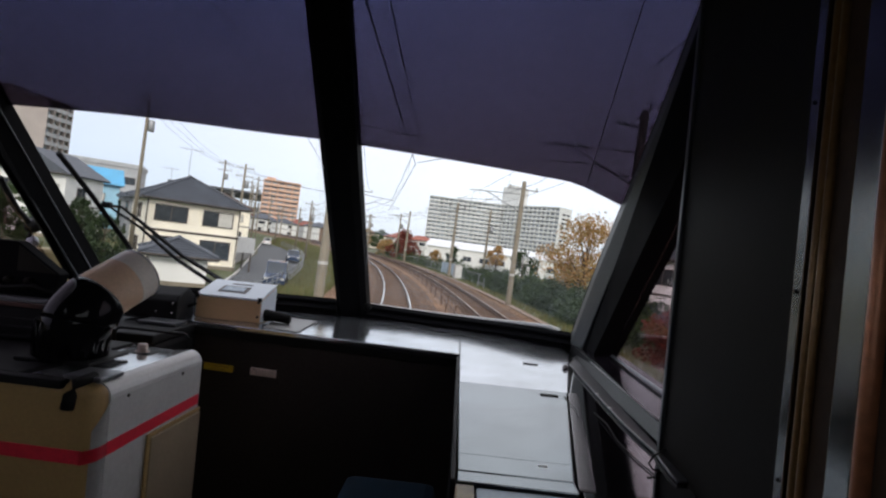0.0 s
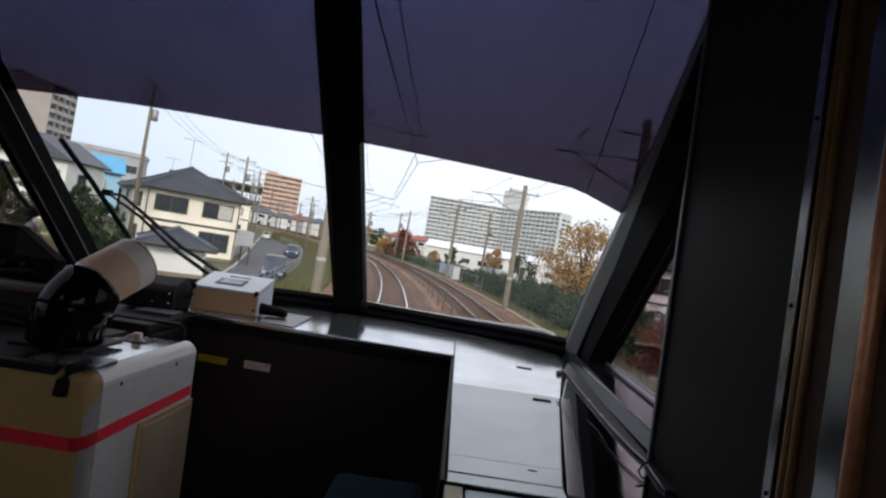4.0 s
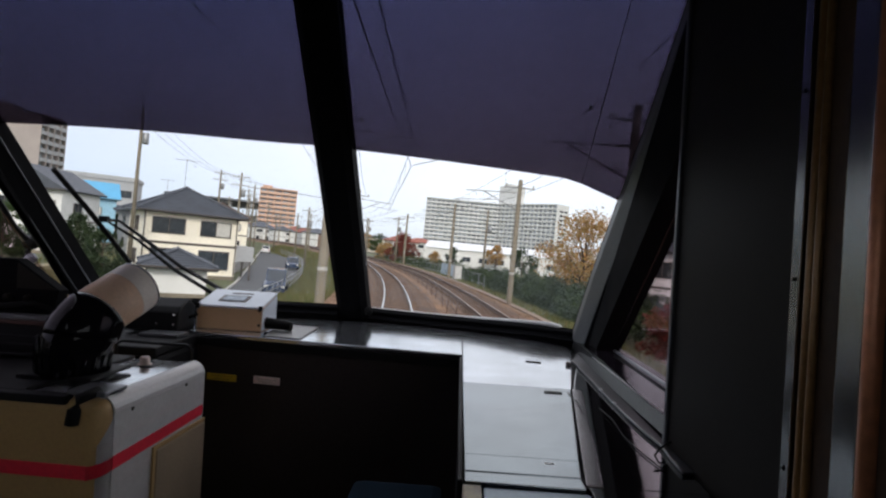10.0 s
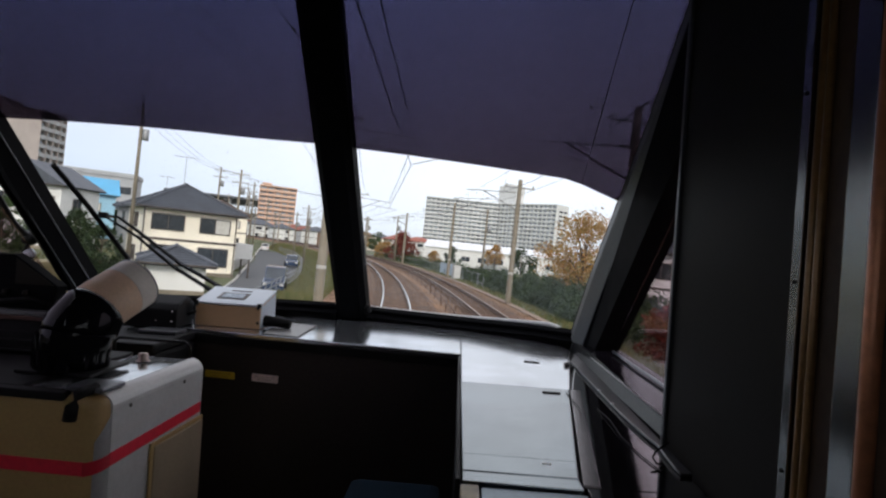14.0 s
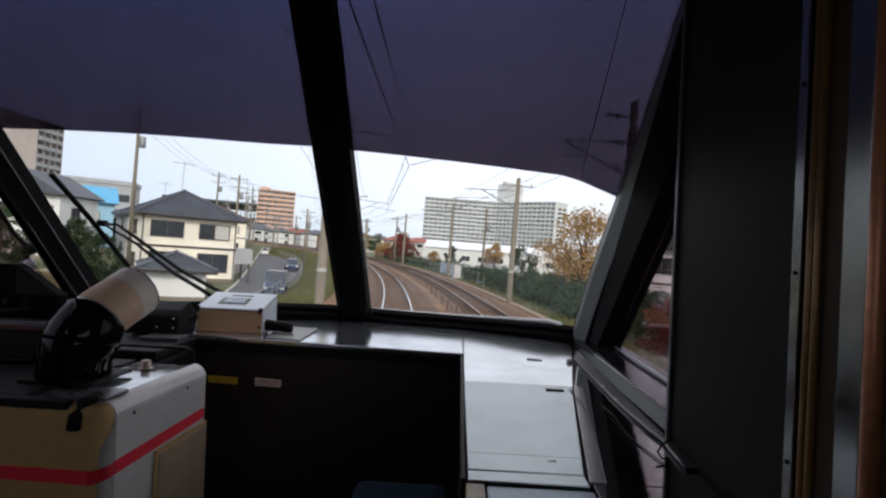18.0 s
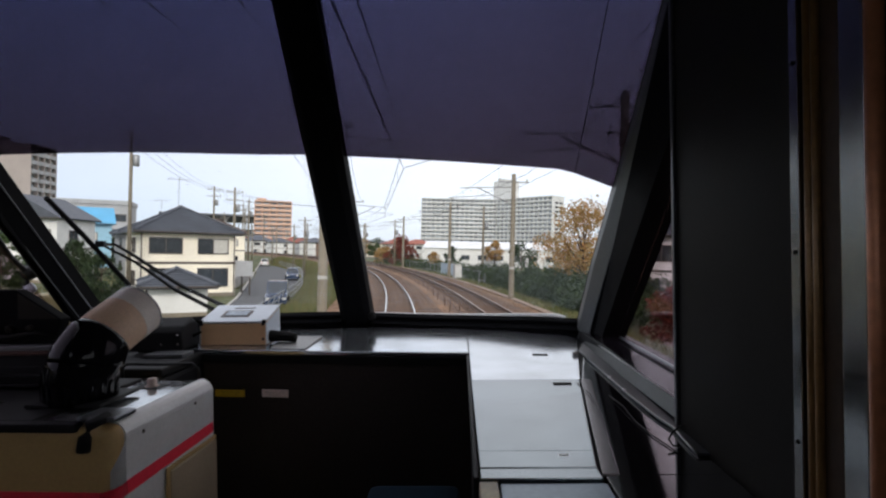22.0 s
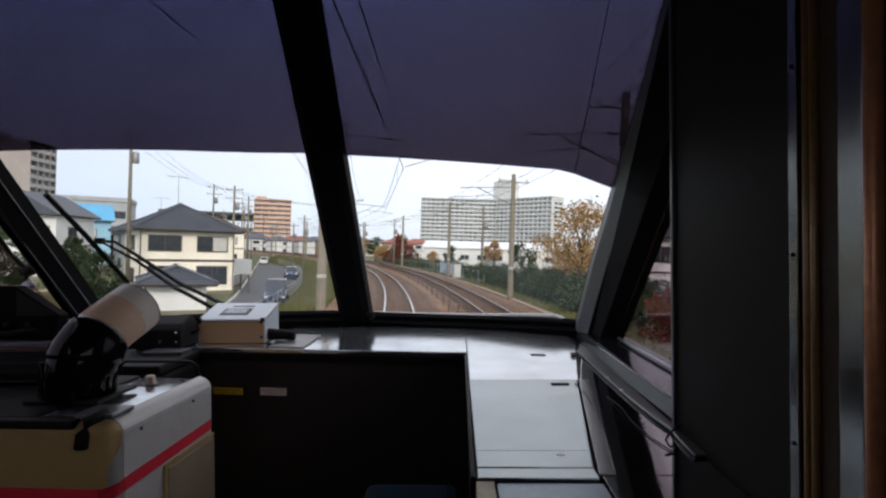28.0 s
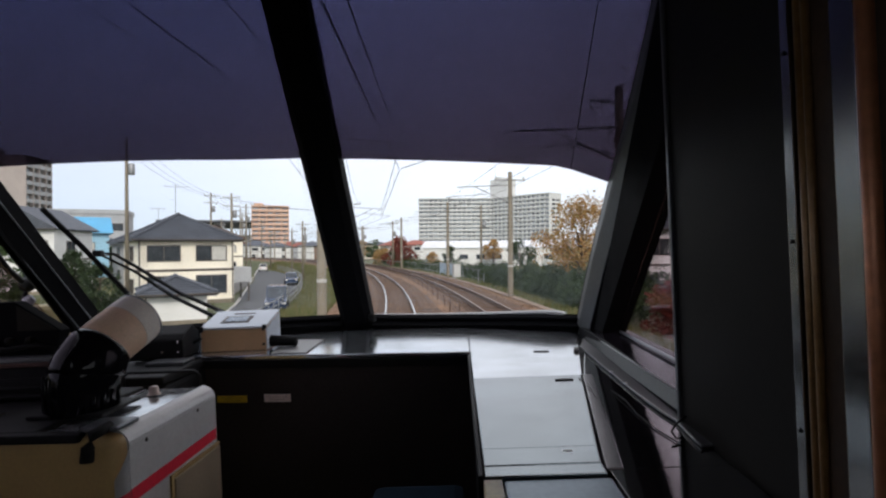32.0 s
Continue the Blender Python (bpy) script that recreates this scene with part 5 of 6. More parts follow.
wire("feeder_wire", spans(ALL, -2.0, 6.65, 0.5), 0.011, "dark feeder wire on the mast tops")
wire("feeder_wire", spans(ALL, -4.6, 6.9, 0.5), 0.011, "dark feeder wire on the mast tops")
wire("feeder_wire", spans(ALL, SPACING + 3.7, 6.65, 0.5), 0.011, "dark feeder wire on the mast tops")

# ---- buildings ----
def window_mesh(w, h, frame_mat, deep=0.12):
    """A window of two sashes: frame bars and glass."""
    own = bmesh.new()
    b = 0.06
    for x0, x1, z0, z1 in ((0, w, 0, b), (0, w, h - b, h), (0, b, b, h - b), (w - b, w, b, h - b), (w / 2 - b / 2, w / 2 + b / 2, b, h - b)):
        box(x0 - w / 2, x1 - w / 2, -0.05, 0.04, z0, z1, 0, own)
    me = mesh_of("window_frame", own, frame_mat)
    gl = mesh_of("window_pane", box(-w / 2 + 0.03, w / 2 - 0.03, -0.012, 0.02, 0.03, h - 0.03), M_WINDOW)
    return me, gl


WIN = {}
def window(parent, x, y, z, w, h, turn, frame_mat=None, curtain=False):
    """A window set on a wall that faces -y when turn is 0; z is its foot."""
    key = (w, h, frame_mat.name if frame_mat else "")
    if key not in WIN:
        WIN[key] = window_mesh(w, h, frame_mat or M_FRAME)
    m = Matrix.Translation((x, y, z)) @ pose(0, 0, 0, 0, 0, turn)
    fr = piece("window", WIN[key][0], parent, m)
    gl = piece("pane", WIN[key][1], fr, Matrix())
    if curtain:
        part("curtain", box(0.02, w / 2 - 0.08, -0.02, -0.013, 0.08, h - 0.08), M_CURTAIN, fr)
    return fr


def roof_hip(w, d, z, rise, over=0.55, gable=False):
    own = bmesh.new()
    a, b = w / 2 + over, d / 2 + over
    long_x = w >= d
    run = (a - b if long_x else b - a)
    if gable:
        run = a if long_x else b
    lo = [own.verts.new(c) for c in ((-a, -b, z), (a, -b, z), (a, b, z), (-a, b, z))]
    if long_x:
        t = [own.verts.new((-max(run, 0.05), 0, z + rise)), own.verts.new((max(run, 0.05), 0, z + rise))]
        fs = [(lo[0], lo[1], t[1], t[0]), (lo[1], lo[2], t[1]), (lo[2], lo[3], t[0], t[1]), (lo[3], lo[0], t[0])]
    else:
        t = [own.verts.new((0, -max(run, 0.05), z + rise)), own.verts.new((0, max(run, 0.05), z + rise))]
        fs = [(lo[0], lo[1], t[0]), (lo[1], lo[2], t[1], t[0]), (lo[2], lo[3], t[1]), (lo[3], lo[0], t[0], t[1])]
    for f in fs:
        own.faces.new(f)
    bmesh.ops.recalc_face_normals(own, faces=own.faces)
    bmesh.ops.solidify(own, geom=own.faces[:], thickness=0.18)
    return own


def tile_rows(w, d, z, rise, over, parent, material):
    """Courses of tiles as raised strips on the two long slopes and the hips of a hip roof."""
    a, b = w / 2 + over, d / 2 + over
    n = int(math.hypot(min(a, b), rise) / 0.3)
    own = bmesh.new()
    for k in range(n):
        u = (k + 0.5) / n
        aa, bb, zz = a - min(a, b) * u, b - min(a, b) * u, z + rise * u + 0.05
        if aa <= 0.1 or bb < 0.02:
            continue
        for p, q in (((-aa, -bb), (aa, -bb)), ((aa, -bb), (aa, bb)), ((aa, bb), (-aa, bb)), ((-aa, bb), (-aa, -bb))):
            if (Vector(p) - Vector(q)).length > 0.2:
                tube([(*p, zz), (*q, zz)], 0.032, 4, own)
    part("tile_courses", own, material, parent, kind="stuff")
    own = bmesh.new()
    run = abs(a - b)
    tops = ((-run, 0), (run, 0)) if a >= b else ((0, -run), (0, run))
    tube([(*tops[0], z + rise + 0.08), (*tops[1], z + rise + 0.08 + 1e-3)], 0.13, 6, own)
    for cx, cy in ((-a, -b), (a, -b), (a, b), (-a, b)):
        t = min(tops, key=lambda q: (q[0] - cx) ** 2 + (q[1] - cy) ** 2)
        tube([(cx, cy, z + 0.06), (*t, z + rise + 0.08)], 0.09, 6, own)
    part("ridge_tiles", own, material, parent)


def house(x, y, turn, w, d, eaves, rise, wall, roof, label, floors=2, gable=False, wins=2, base=-1.95, detail=True, frame_mat=None):
    """A dwelling house with its walls, roof, windows; eaves: height of the eaves over the ground."""
    ob = thing("house", label, "house", "houses of the suburb", at=(x, y, base), turn=turn)
    part("outer_wall", box(-w / 2, w / 2, -d / 2, d / 2, 0, eaves), wall, ob)
    part("plinth", box(-w / 2 - 0.02, w / 2 + 0.02, -d / 2 - 0.02, d / 2 + 0.02, 0, 0.4), M_CONC, ob)
    rf = part("roof", roof_hip(w, d, eaves, rise, 0.55, gable), roof, ob, "tiled roof")
    if gable:
        own = bmesh.new()
        if w >= d:
            for sx in (-w / 2, w / 2 - 0.1):
                prism([(-d / 2, eaves), (d / 2, eaves), (0, eaves + rise * (d / 2) / (d / 2 + 0.55))], "x", sx, sx + 0.1, 0, own)
        else:
            for sy in (-d / 2, d / 2 - 0.1):
                prism([(-w / 2, eaves), (w / 2, eaves), (0, eaves + rise * (w / 2) / (w / 2 + 0.55))], "y", sy, sy + 0.1, 0, own)
        part("gable_wall", own, wall, ob)
    elif detail:
        tile_rows(w, d, eaves, rise, 0.55, rf, roof)
    part("gutter", ring_sweep([(-w / 2 - 0.58, -d / 2 - 0.6, eaves - 0.05), (w / 2 + 0.58, -d / 2 - 0.6, eaves - 0.05)], [(-0.06, -0.05), (0.06, -0.05), (0.07, 0.05), (-0.07, 0.05)]), M_FRAME, ob)
    fh = eaves / floors
    for f in range(floors):
        z = fh * f + 0.9
        for k in range(wins):
            cx = -w / 2 + w * (k + 0.5) / wins
            window(ob, cx, -d / 2 - 0.03, z, min(2.9, w / wins * 0.68), 1.25 if f else 1.5, 0, frame_mat, (k + f) % 2 == 0)
        for sgn, tn in ((1, 90), (-1, -90)):
            window(ob, sgn * (w / 2 + 0.03), -d * 0.1, z, 1.6, 1.2, tn, frame_mat)
        if f:
            part("belt_course", box(-w / 2 - 0.03, w / 2 + 0.03, -d / 2 - 0.03, d / 2 + 0.03, fh * f + 0.1, fh * f + 0.28), M_FRAME, ob, "dark belt course")
    return ob


def roof_antenna(x, y, foot, h=2.4, turn=0):
    """A television aerial: mast, boom and rods."""
    ob = thing("roof_antenna", "thin metal television aerial on a roof", "antenna", "roof aerials", at=(x, y, foot), turn=turn)
    own = bmesh.new()
    tube([(0, 0, -0.3), (0, 0, h)], 0.025, 5, own)
    part("mast", own, M_GALV, ob)
    own = bmesh.new()
    tube([(-0.9, 0, h - 0.15), (0.9, 0, h - 0.15)], 0.018, 4, own)
    part("boom", own, M_GALV, ob)
    for k in range(9):
        own = bmesh.new()
        w = 0.55 - 0.03 * k
        tube([(-0.85 + 0.2 * k, -w, h - 0.13), (-0.85 + 0.2 * k, w, h - 0.13)], 0.010, 4, own)
        part("rod", own, M_GALV, ob)


def apartment(name, x, y, turn, w, d, floors, fh, bays, wall, label, rail=None, rec=None, base=-1.9, group="apartment buildings"):
    """A slab of flats with a gallery of balconies on its front, each with its window."""
    ob = thing(name, label, "apartment building", group, at=(x, y, base), turn=turn)
    h = floors * fh
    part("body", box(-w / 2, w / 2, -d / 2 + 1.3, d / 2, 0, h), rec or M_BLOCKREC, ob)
    part("roof_slab", box(-w / 2 - 0.3, w / 2 + 0.3, -d / 2, d / 2 + 0.3, h, h + 0.7), wall, ob)
    for sx in (-w / 2 - 0.25, w / 2 + 0.001):
        part("end_wall", box(sx, sx + 0.25, -d / 2 + 0.1, d / 2, 0, h), wall, ob)
    bw = w / bays
    slab = mesh_of("balcony", box(-w / 2, w / 2, -d / 2, -d / 2 + 1.3, -0.12, 0.1, 0, box(-w / 2, w / 2, -d / 2, -d / 2 + 0.12, 0.1, 1.12)), rail or wall)
    fin = mesh_of("party_wall", box(-0.14, 0.14, -d / 2 - 0.06, -d / 2 + 1.3, 0, h), wall)
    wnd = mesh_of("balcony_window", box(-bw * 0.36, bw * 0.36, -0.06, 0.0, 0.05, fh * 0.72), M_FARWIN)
    for f in range(floors):
        piece("balcony", slab, ob, Matrix.Translation((0, 0, f * fh)))
        for k in range(bays):
            piece("balcony_window", wnd, ob, Matrix.Translation((-w / 2 + bw * (k + 0.5), -d / 2 + 1.3, f * fh + 0.12)))
    for k in range(1, bays):
        piece("party_wall", fin, ob, Matrix.Translation((-w / 2 + bw * k, 0, 0)))
    return ob


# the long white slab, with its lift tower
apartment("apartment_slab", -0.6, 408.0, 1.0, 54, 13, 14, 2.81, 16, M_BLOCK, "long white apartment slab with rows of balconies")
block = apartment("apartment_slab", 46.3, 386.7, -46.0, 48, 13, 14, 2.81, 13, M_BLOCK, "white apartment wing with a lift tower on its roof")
part("lift_tower", box(-30, -14, -3, 6, 40.05, 53), M_BLOCK, block, "white lift tower on the roof")
part("lift_house", box(-27, -20, -2, 5, 53, 54.6), M_BLOCK, block)
for f in range(13):
    for k in range(2):
        window(block, 24.29, -1.5 + 4.6 * k, 1.2 + 2.81 * f, 3.4, 1.25, 90)
# the orange flats, the brown tower and the flats near the stadium
org = apartment("apartment_house", -108.5, 326.0, 18.0, 20, 11, 11, 2.62, 5, M_ORANGE, "orange tiled apartment house with balconies", rec=M_ORANGEREC)
part("stair_tower", box(-9, -4, 0, 5, 29.5, 31.2), M_ORANGE, org)
tow = apartment("tower_block", -152.7, 185.3, 95.0, 13, 26, 12, 2.9, 4, M_TOWER, "tall taupe apartment tower with a plain end wall", rail=M_WALLGREY, rec=M_BLOCKWALL)
part("lift_tower", box(-4, 3, 0, 6, 35.4, 38.5), M_TOWER, tow)

# a flat-roofed works building behind the houses
works = thing("works_building", "grey flat-roofed works building behind the houses", "building", at=(-71.6, 110, -1.95), turn=24)
part("outer_wall", box(-6.5, 6.5, -5, 5, 0, 11.4), M_WALLGREY, works)
part("parapet", box(-6.7, 6.7, -5.2, 5.2, 11.4, 12.2), M_WALLGREY, works)
for f in range(3):
    for q in range(4):
        window(works, -4.8 + 3.2 * q, -5.03, 1.2 + 3.5 * f, 2.2, 1.4, 0, None, (f + q) % 3 == 0)

# the cream house beside the road, its shed and neighbours
h1 = house(-23.2, 47.3, 38, 7.0, 7.8, 5.25, 2.1, M_WALLCREAM, M_ROOFDARK, "cream two-storey house with a dark hipped tile roof")
part("balcony", box(3.52, 5.0, -3.8, -1.3, 1.7, 2.95, 0.03), M_WALLGREY, h1, "grey balcony")
for k in range(2):
    part("balcony_post", box(4.75, 4.87, -3.7 + 2.2 * k, -3.58 + 2.2 * k, 0, 1.7), M_FRAME, h1)
for dx in (-3.46, 3.4):
    own = bmesh.new()
    tube([(dx, -3.96, 5.15), (dx, -3.96, 0.1)], 0.045, 6, own)
    part("downpipe", own, M_FRAME, h1)
house(-16.35, 33.4, 30, 3.1, 3.8, 1.95, 0.85, M_WALLWHITE, M_ROOFDARK, "plain white garage with a low dark hipped roof", 1, wins=0)
house(-43.4, 58.2, 8, 7.0, 7.5, 6.6, 2.3, M_WALLWHITE, M_ROOFDARK, "white gabled house with a dark roof", gable=True)
house(-56, 66, 35, 9, 8, 5.8, 2.2, M_WALLWHITE, M_ROOFDARK, "white two-storey house with a dark roof", gable=True)
house(-37, 70, 40, 9, 8, 5.4, 2.2, M_WALLGREY, M_ROOFDARK, "grey house with a dark hipped roof")
house(-60.1, 84, 36, 13, 9, 7.0, 2.6, M_WALLBLUE, M_ROOFBLUE, "pale blue workshop with a bright blue roof", 2, True, 2, detail=False)
house(-42, 96, 25, 10, 8, 6.2, 2.2, M_WALLCREAM, M_ROOFBROWN, "cream house with a brown roof")
rnd = random.Random(7)
walls, roofs = [M_WALLCREAM, M_WALLWHITE, M_WALLGREY, M_WALLWHITE, M_WALLBROWN], [M_ROOFDARK, M_ROOFDARK, M_ROOFBROWN, M_ROOFRED]
names = {M_WALLCREAM: "cream", M_WALLWHITE: "white", M_WALLGREY: "grey", M_WALLBROWN: "brown", M_ROOFDARK: "dark", M_ROOFBROWN: "brown", M_ROOFRED: "red"}
spots = []
for k in range(400):
    s, o = rnd.uniform(85, 330), rnd.choice((-1, 1)) * rnd.uniform(17, 130)
    if o > 0:
        s, o = rnd.uniform(130, 330), o + 12
    p = along(s, o)
    if p.y < 95 or any((p - q).length < 15 for q in spots) or len(spots) > 52 or abs(p.x) > p.y * 0.95 or p.y > 380 or p.x > -14:
        continue
    spots.append(p)
    wl_, rf_ = rnd.choice(walls), rnd.choice(roofs)
    house(p.x, p.y, rnd.choice((0, 90)) + heading(s) + rnd.uniform(-8, 8), rnd.uniform(7.5, 11), rnd.uniform(6.5, 8.5), rnd.uniform(5.4, 6.2), rnd.uniform(1.7, 2.4), wl_, rf_,
          names[wl_] + " two-storey house with a " + names[rf_] + " tiled roof", gable=rnd.random() < 0.4, detail=False)

house(18.5, 46, -12, 9, 8, 5.8, 2.2, M_WALLWHITE, M_ROOFDARK, "white two-storey house with a dark hipped roof")
roof_antenna(-23.6, 47.8, 5.2, 2.8, 30)
roof_antenna(-37, 70, 5.4, 2.4, 10)
roof_antenna(-43.4, 58.2, 6.6, 2.2, 60)
roof_antenna(18.5, 46, 5.9, 2.0, 20)
# the white works hall and the stadium
hall_ = thing("works_hall", "long low white works hall with a sheet roof", "factory", at=(12, 150, -1.9), turn=-4)
part("outer_wall", box(-20, 17, -8, 8, 0, 4.4), M_WALLWHITE, hall_)
part("roof", prism([(-8.4, 4.4), (8.4, 4.4), (8.4, 4.6), (0, 6.4), (-8.4, 4.6)], "x", -20.5, 17.5), M_ROOFWHITE, hall_, "white sheet roof")
for k in range(9):
    window(hall_, -18 + 4.2 * k, -8.04, 1.6, 2.2, 1.3, 0, M_FRAMEW)
hall = thing("office_hall", "pale blue-white office block", "office building", at=(100, 300, -1.9), turn=-8)
part("outer_wall", box(-26, 30, -10, 10, 0, 15), M_BLOCK, hall)
part("parapet", box(-26.3, 30.3, -10.3, 10.3, 15, 15.8), M_WALLBLUE, hall)
for f in range(3):
    for k in range(10):
        window(hall, -22 + 5.2 * k, -10.04, 2.2 + 4.4 * f, 2.4, 1.8, 0, M_FRAMEW)
stadium = thing("stadium", "grey stadium with a dark cantilever roof on lattice trusses", "stadium", at=(-184, 425, -1.9), turn=22)
part("stand", prism([(-14, 0), (14, 0), (14, 16), (-14, 9)], "x", -36, 36), M_CONCLIGHT, stadium, "concrete stand")
part("roof", prism([(-22, 24.5), (16, 21), (16, 22), (-22, 25.8)], "x", -38, 38), M_ROOFDARK, stadium, "dark cantilever roof")
for k in range(13):
    x = -36 + 6 * k
    own = bmesh.new()
    tube([(x, -13, 9), (x, -18, 24.2)], 0.35, 5, own)
    tube([(x, -13, 9), (x + 3, -16, 17), (x, -18, 24.2)], 0.22, 4, own)
    tube([(x + 6, -13, 9), (x + 3, -16, 17), (x + 6, -18, 24.2)], 0.22, 4, own)
    part("truss", own, M_GALV, stadium)

# ---- road, cars, utility poles ----
ROADWAY = [(-9.4, -20), (-9.6, 10), (-10.8, 30), (-14.7, 45), (-21.0, 66), (-33.8, 104), (-47.5, 145), (-75, 210), (-112, 280)]


def on_road(y, side=0.0, z=-1.86):
    """A point of the road at y, side metres to the right of its middle."""
    for (xa, ya), (xb, yb) in zip(ROADWAY, ROADWAY[1:]):
        if ya <= y <= yb:
            u = (y - ya) / (yb - ya)
            d = Vector((xb - xa, yb - ya)).normalized()
            return Vector((xa + (xb - xa) * u + side * d.y, y - side * d.x, z))


def road_half(y):
    return 2.1 + 0.8 * min(1.0, max(0.0, (y - 38) / 28))


own = bmesh.new()
ys = [-19 + 3.0 * k for k in range(99)]
rows = [[own.verts.new(on_road(y, road_half(y) * k / 2)) for k in range(-2, 3)] for y in ys]
for a, b in zip(rows, rows[1:]):
    for i in range(4):
        own.faces.new((a[i], a[i + 1], b[i + 1], b[i]))
solo("road", own, M_ASPHALT, "grey asphalt road below the line", "road", kind="structure")
for side in (-1, 1):
    kerb = ring_sweep([on_road(y, side * (road_half(y) + 0.09), -1.8) for y in ys], [(-0.08, -0.15), (0.08, -0.15), (0.08, 0.07), (-0.08, 0.07)])
    solo("kerb", kerb, M_CONCLIGHT, "pale concrete kerb of the road", "kerb", kind="structure")
M_CARS = {"white": mat("white_car_paint", (0.6, 0.6, 0.6), 0.25, var=0.04, fine=50, bump=0.0, coat=0.8), "silver": mat("silver_car_paint", (0.35, 0.36, 0.38), 0.3, 0.6, var=0.04, fine=50, bump=0.0, coat=0.8), "blue": mat("dark_blue_car_paint", (0.03, 0.05, 0.10), 0.25, var=0.04, fine=50, bump=0.0, coat=0.8), "orange": mat("orange_machine_paint", (0.72, 0.30, 0.02), 0.45, var=0.1, fine=50, bump=0.02)}
M_LAMPRED = mat("red_lamp_glass", (0.4, 0.02, 0.02), 0.2, var=0.05, fine=50, bump=0.0)
wheel_me = mesh_of("tyre", lathe([(0.2, -0.1), (0.3, -0.1), (0.31, -0.07), (0.31, 0.07), (0.3, 0.1), (0.2, 0.1)], 18), M_RUBBER, True)
rim_me = mesh_of("rim", lathe([(0.02, -0.09), (0.2, -0.08), (0.2, 0.08), (0.02, 0.09)], 12), M_ALU)


def car(y, side, turn, colour, tall=1.5):
    p = on_road(y, side)
    q = on_road(y + 1)
    ob = thing("car", colour + " small car parked on the road", "car", "parked cars", at=p, turn=math.degrees(math.atan2(on_road(y).x - q.x, 1.0)) + turn)
    h = tall
    part("body", prism([(-1.75, 0.28), (1.7, 0.28), (1.75, 0.75), (1.1, 0.92), (-1.7, 0.95), (-1.78, 0.6)], "x", -0.74, 0.74, 0.05), M_CARS[colour], ob)
    cabn = part("cabin", prism([(-1.66, 0.9), (1.05, 0.9), (0.45, h), (-1.4, h)], "x", -0.66, 0.66, 0.05), M_CARS[colour], ob)
    part("side_glass", prism([(-1.5, 0.98), (0.82, 0.98), (0.38, h - 0.1), (-1.3, h - 0.1)], "x", -0.668, 0.668), M_WINDOW, cabn)
    part("windscreen", prism([(0.98, 0.96), (1.0, 0.98), (0.52, h - 0.06), (0.5, h - 0.09)], "x", -0.58, 0.58), M_WINDOW, cabn)
    part("rear_glass", prism([(-1.68, 1.0), (-1.66, 0.98), (-1.43, h - 0.08), (-1.46, h - 0.06)], "x", -0.56, 0.56), M_WINDOW, cabn)
    for sx in (-0.55, 0.55):
        part("tail_lamp", box(sx - 0.1, sx + 0.1, -1.80, -1.74, 0.66, 0.82, 0.01), M_LAMPRED, ob, "red tail lamp")
        part("headlight", box(sx - 0.13, sx + 0.13, 1.68, 1.765, 0.58, 0.72, 0.01), M_PORCELAIN, ob, "pale headlight")
    for sx in (-0.7, 0.7):
        for sy in (-1.1, 1.15):
            t = piece("tyre", wheel_me, ob, Matrix.Translation((sx, sy, 0.31)) @ pose(0, 0, 0, 0, 90, 0))
            piece("rim", rim_me, t, Matrix())


car(39.5, 1.0, 180, "blue", 1.75)
car(68.5, 1.9, 180, "blue")
car(112, -1.8, 0, "white")


def utility_pole(x, y, top, base=-1.9, arms=2, turn=0):
    ob = thing("utility_pole", "grey concrete utility pole with cross arms", "utility pole", "utility poles", at=(x, y, base), turn=turn)
    h = top - base
    part("pole", lathe([(0.17, 0), (0.10, h), (0.08, h + 0.02)], 10), M_CONC, ob, smooth=True)
    for k in range(arms):
        a = part("cross_arm", box(-0.9, 0.9, -0.04, 0.04, h - 0.5 - 0.9 * k, h - 0.42 - 0.9 * k), M_GALV, ob)
        for x_ in (-0.8, -0.35, 0.35, 0.8):
            part("insulator", lathe([(0.03, 0), (0.06, 0.04), (0.04, 0.1), (0.06, 0.13), (0.02, 0.18)], 7, Matrix.Translation((x_, 0, h - 0.42 - 0.9 * k))), M_PORCELAIN, a)
    part("transformer", lathe([(0.2, 0), (0.22, 0.03), (0.22, 0.75), (0.18, 0.8)], 12, Matrix.Translation((0.33, 0, h - 2.6))), M_GALV, ob, "grey transformer can", smooth=True)
    return Vector((x, y, top))


tops = [utility_pole(-22.9, 39.5, 10.4, turn=15), utility_pole(-33, 76, 10.2, turn=20), utility_pole(-43, 112, 10.6, turn=25), utility_pole(-52, 150, 10.5), utility_pole(-22, 104, 10.0, turn=10), utility_pole(-37, 150, 10.4)]
for a, b in ((0, 1), (1, 2), (2, 3), (1, 4), (4, 5)):
    for dx in (-0.8, 0.0, 0.8):
        pa, pb = tops[a] + Vector((dx, 0, -0.3)), tops[b] + Vector((dx, 0, -0.3))
        pts = [pa.lerp(pb, k / 8) - Vector((0, 0, 4 * 0.7 * (k / 8) * (1 - k / 8))) for k in range(9)]
        wire("power_line", pts, 0.014, "sagging power line between utility poles", 4)
for s, o in ((105, SPACING + 5.2), (128, SPACING + 6), (70, SPACING + 8), (160, -8)):
    utility_pole(*along(s, o).xy, 7.2, arms=1)

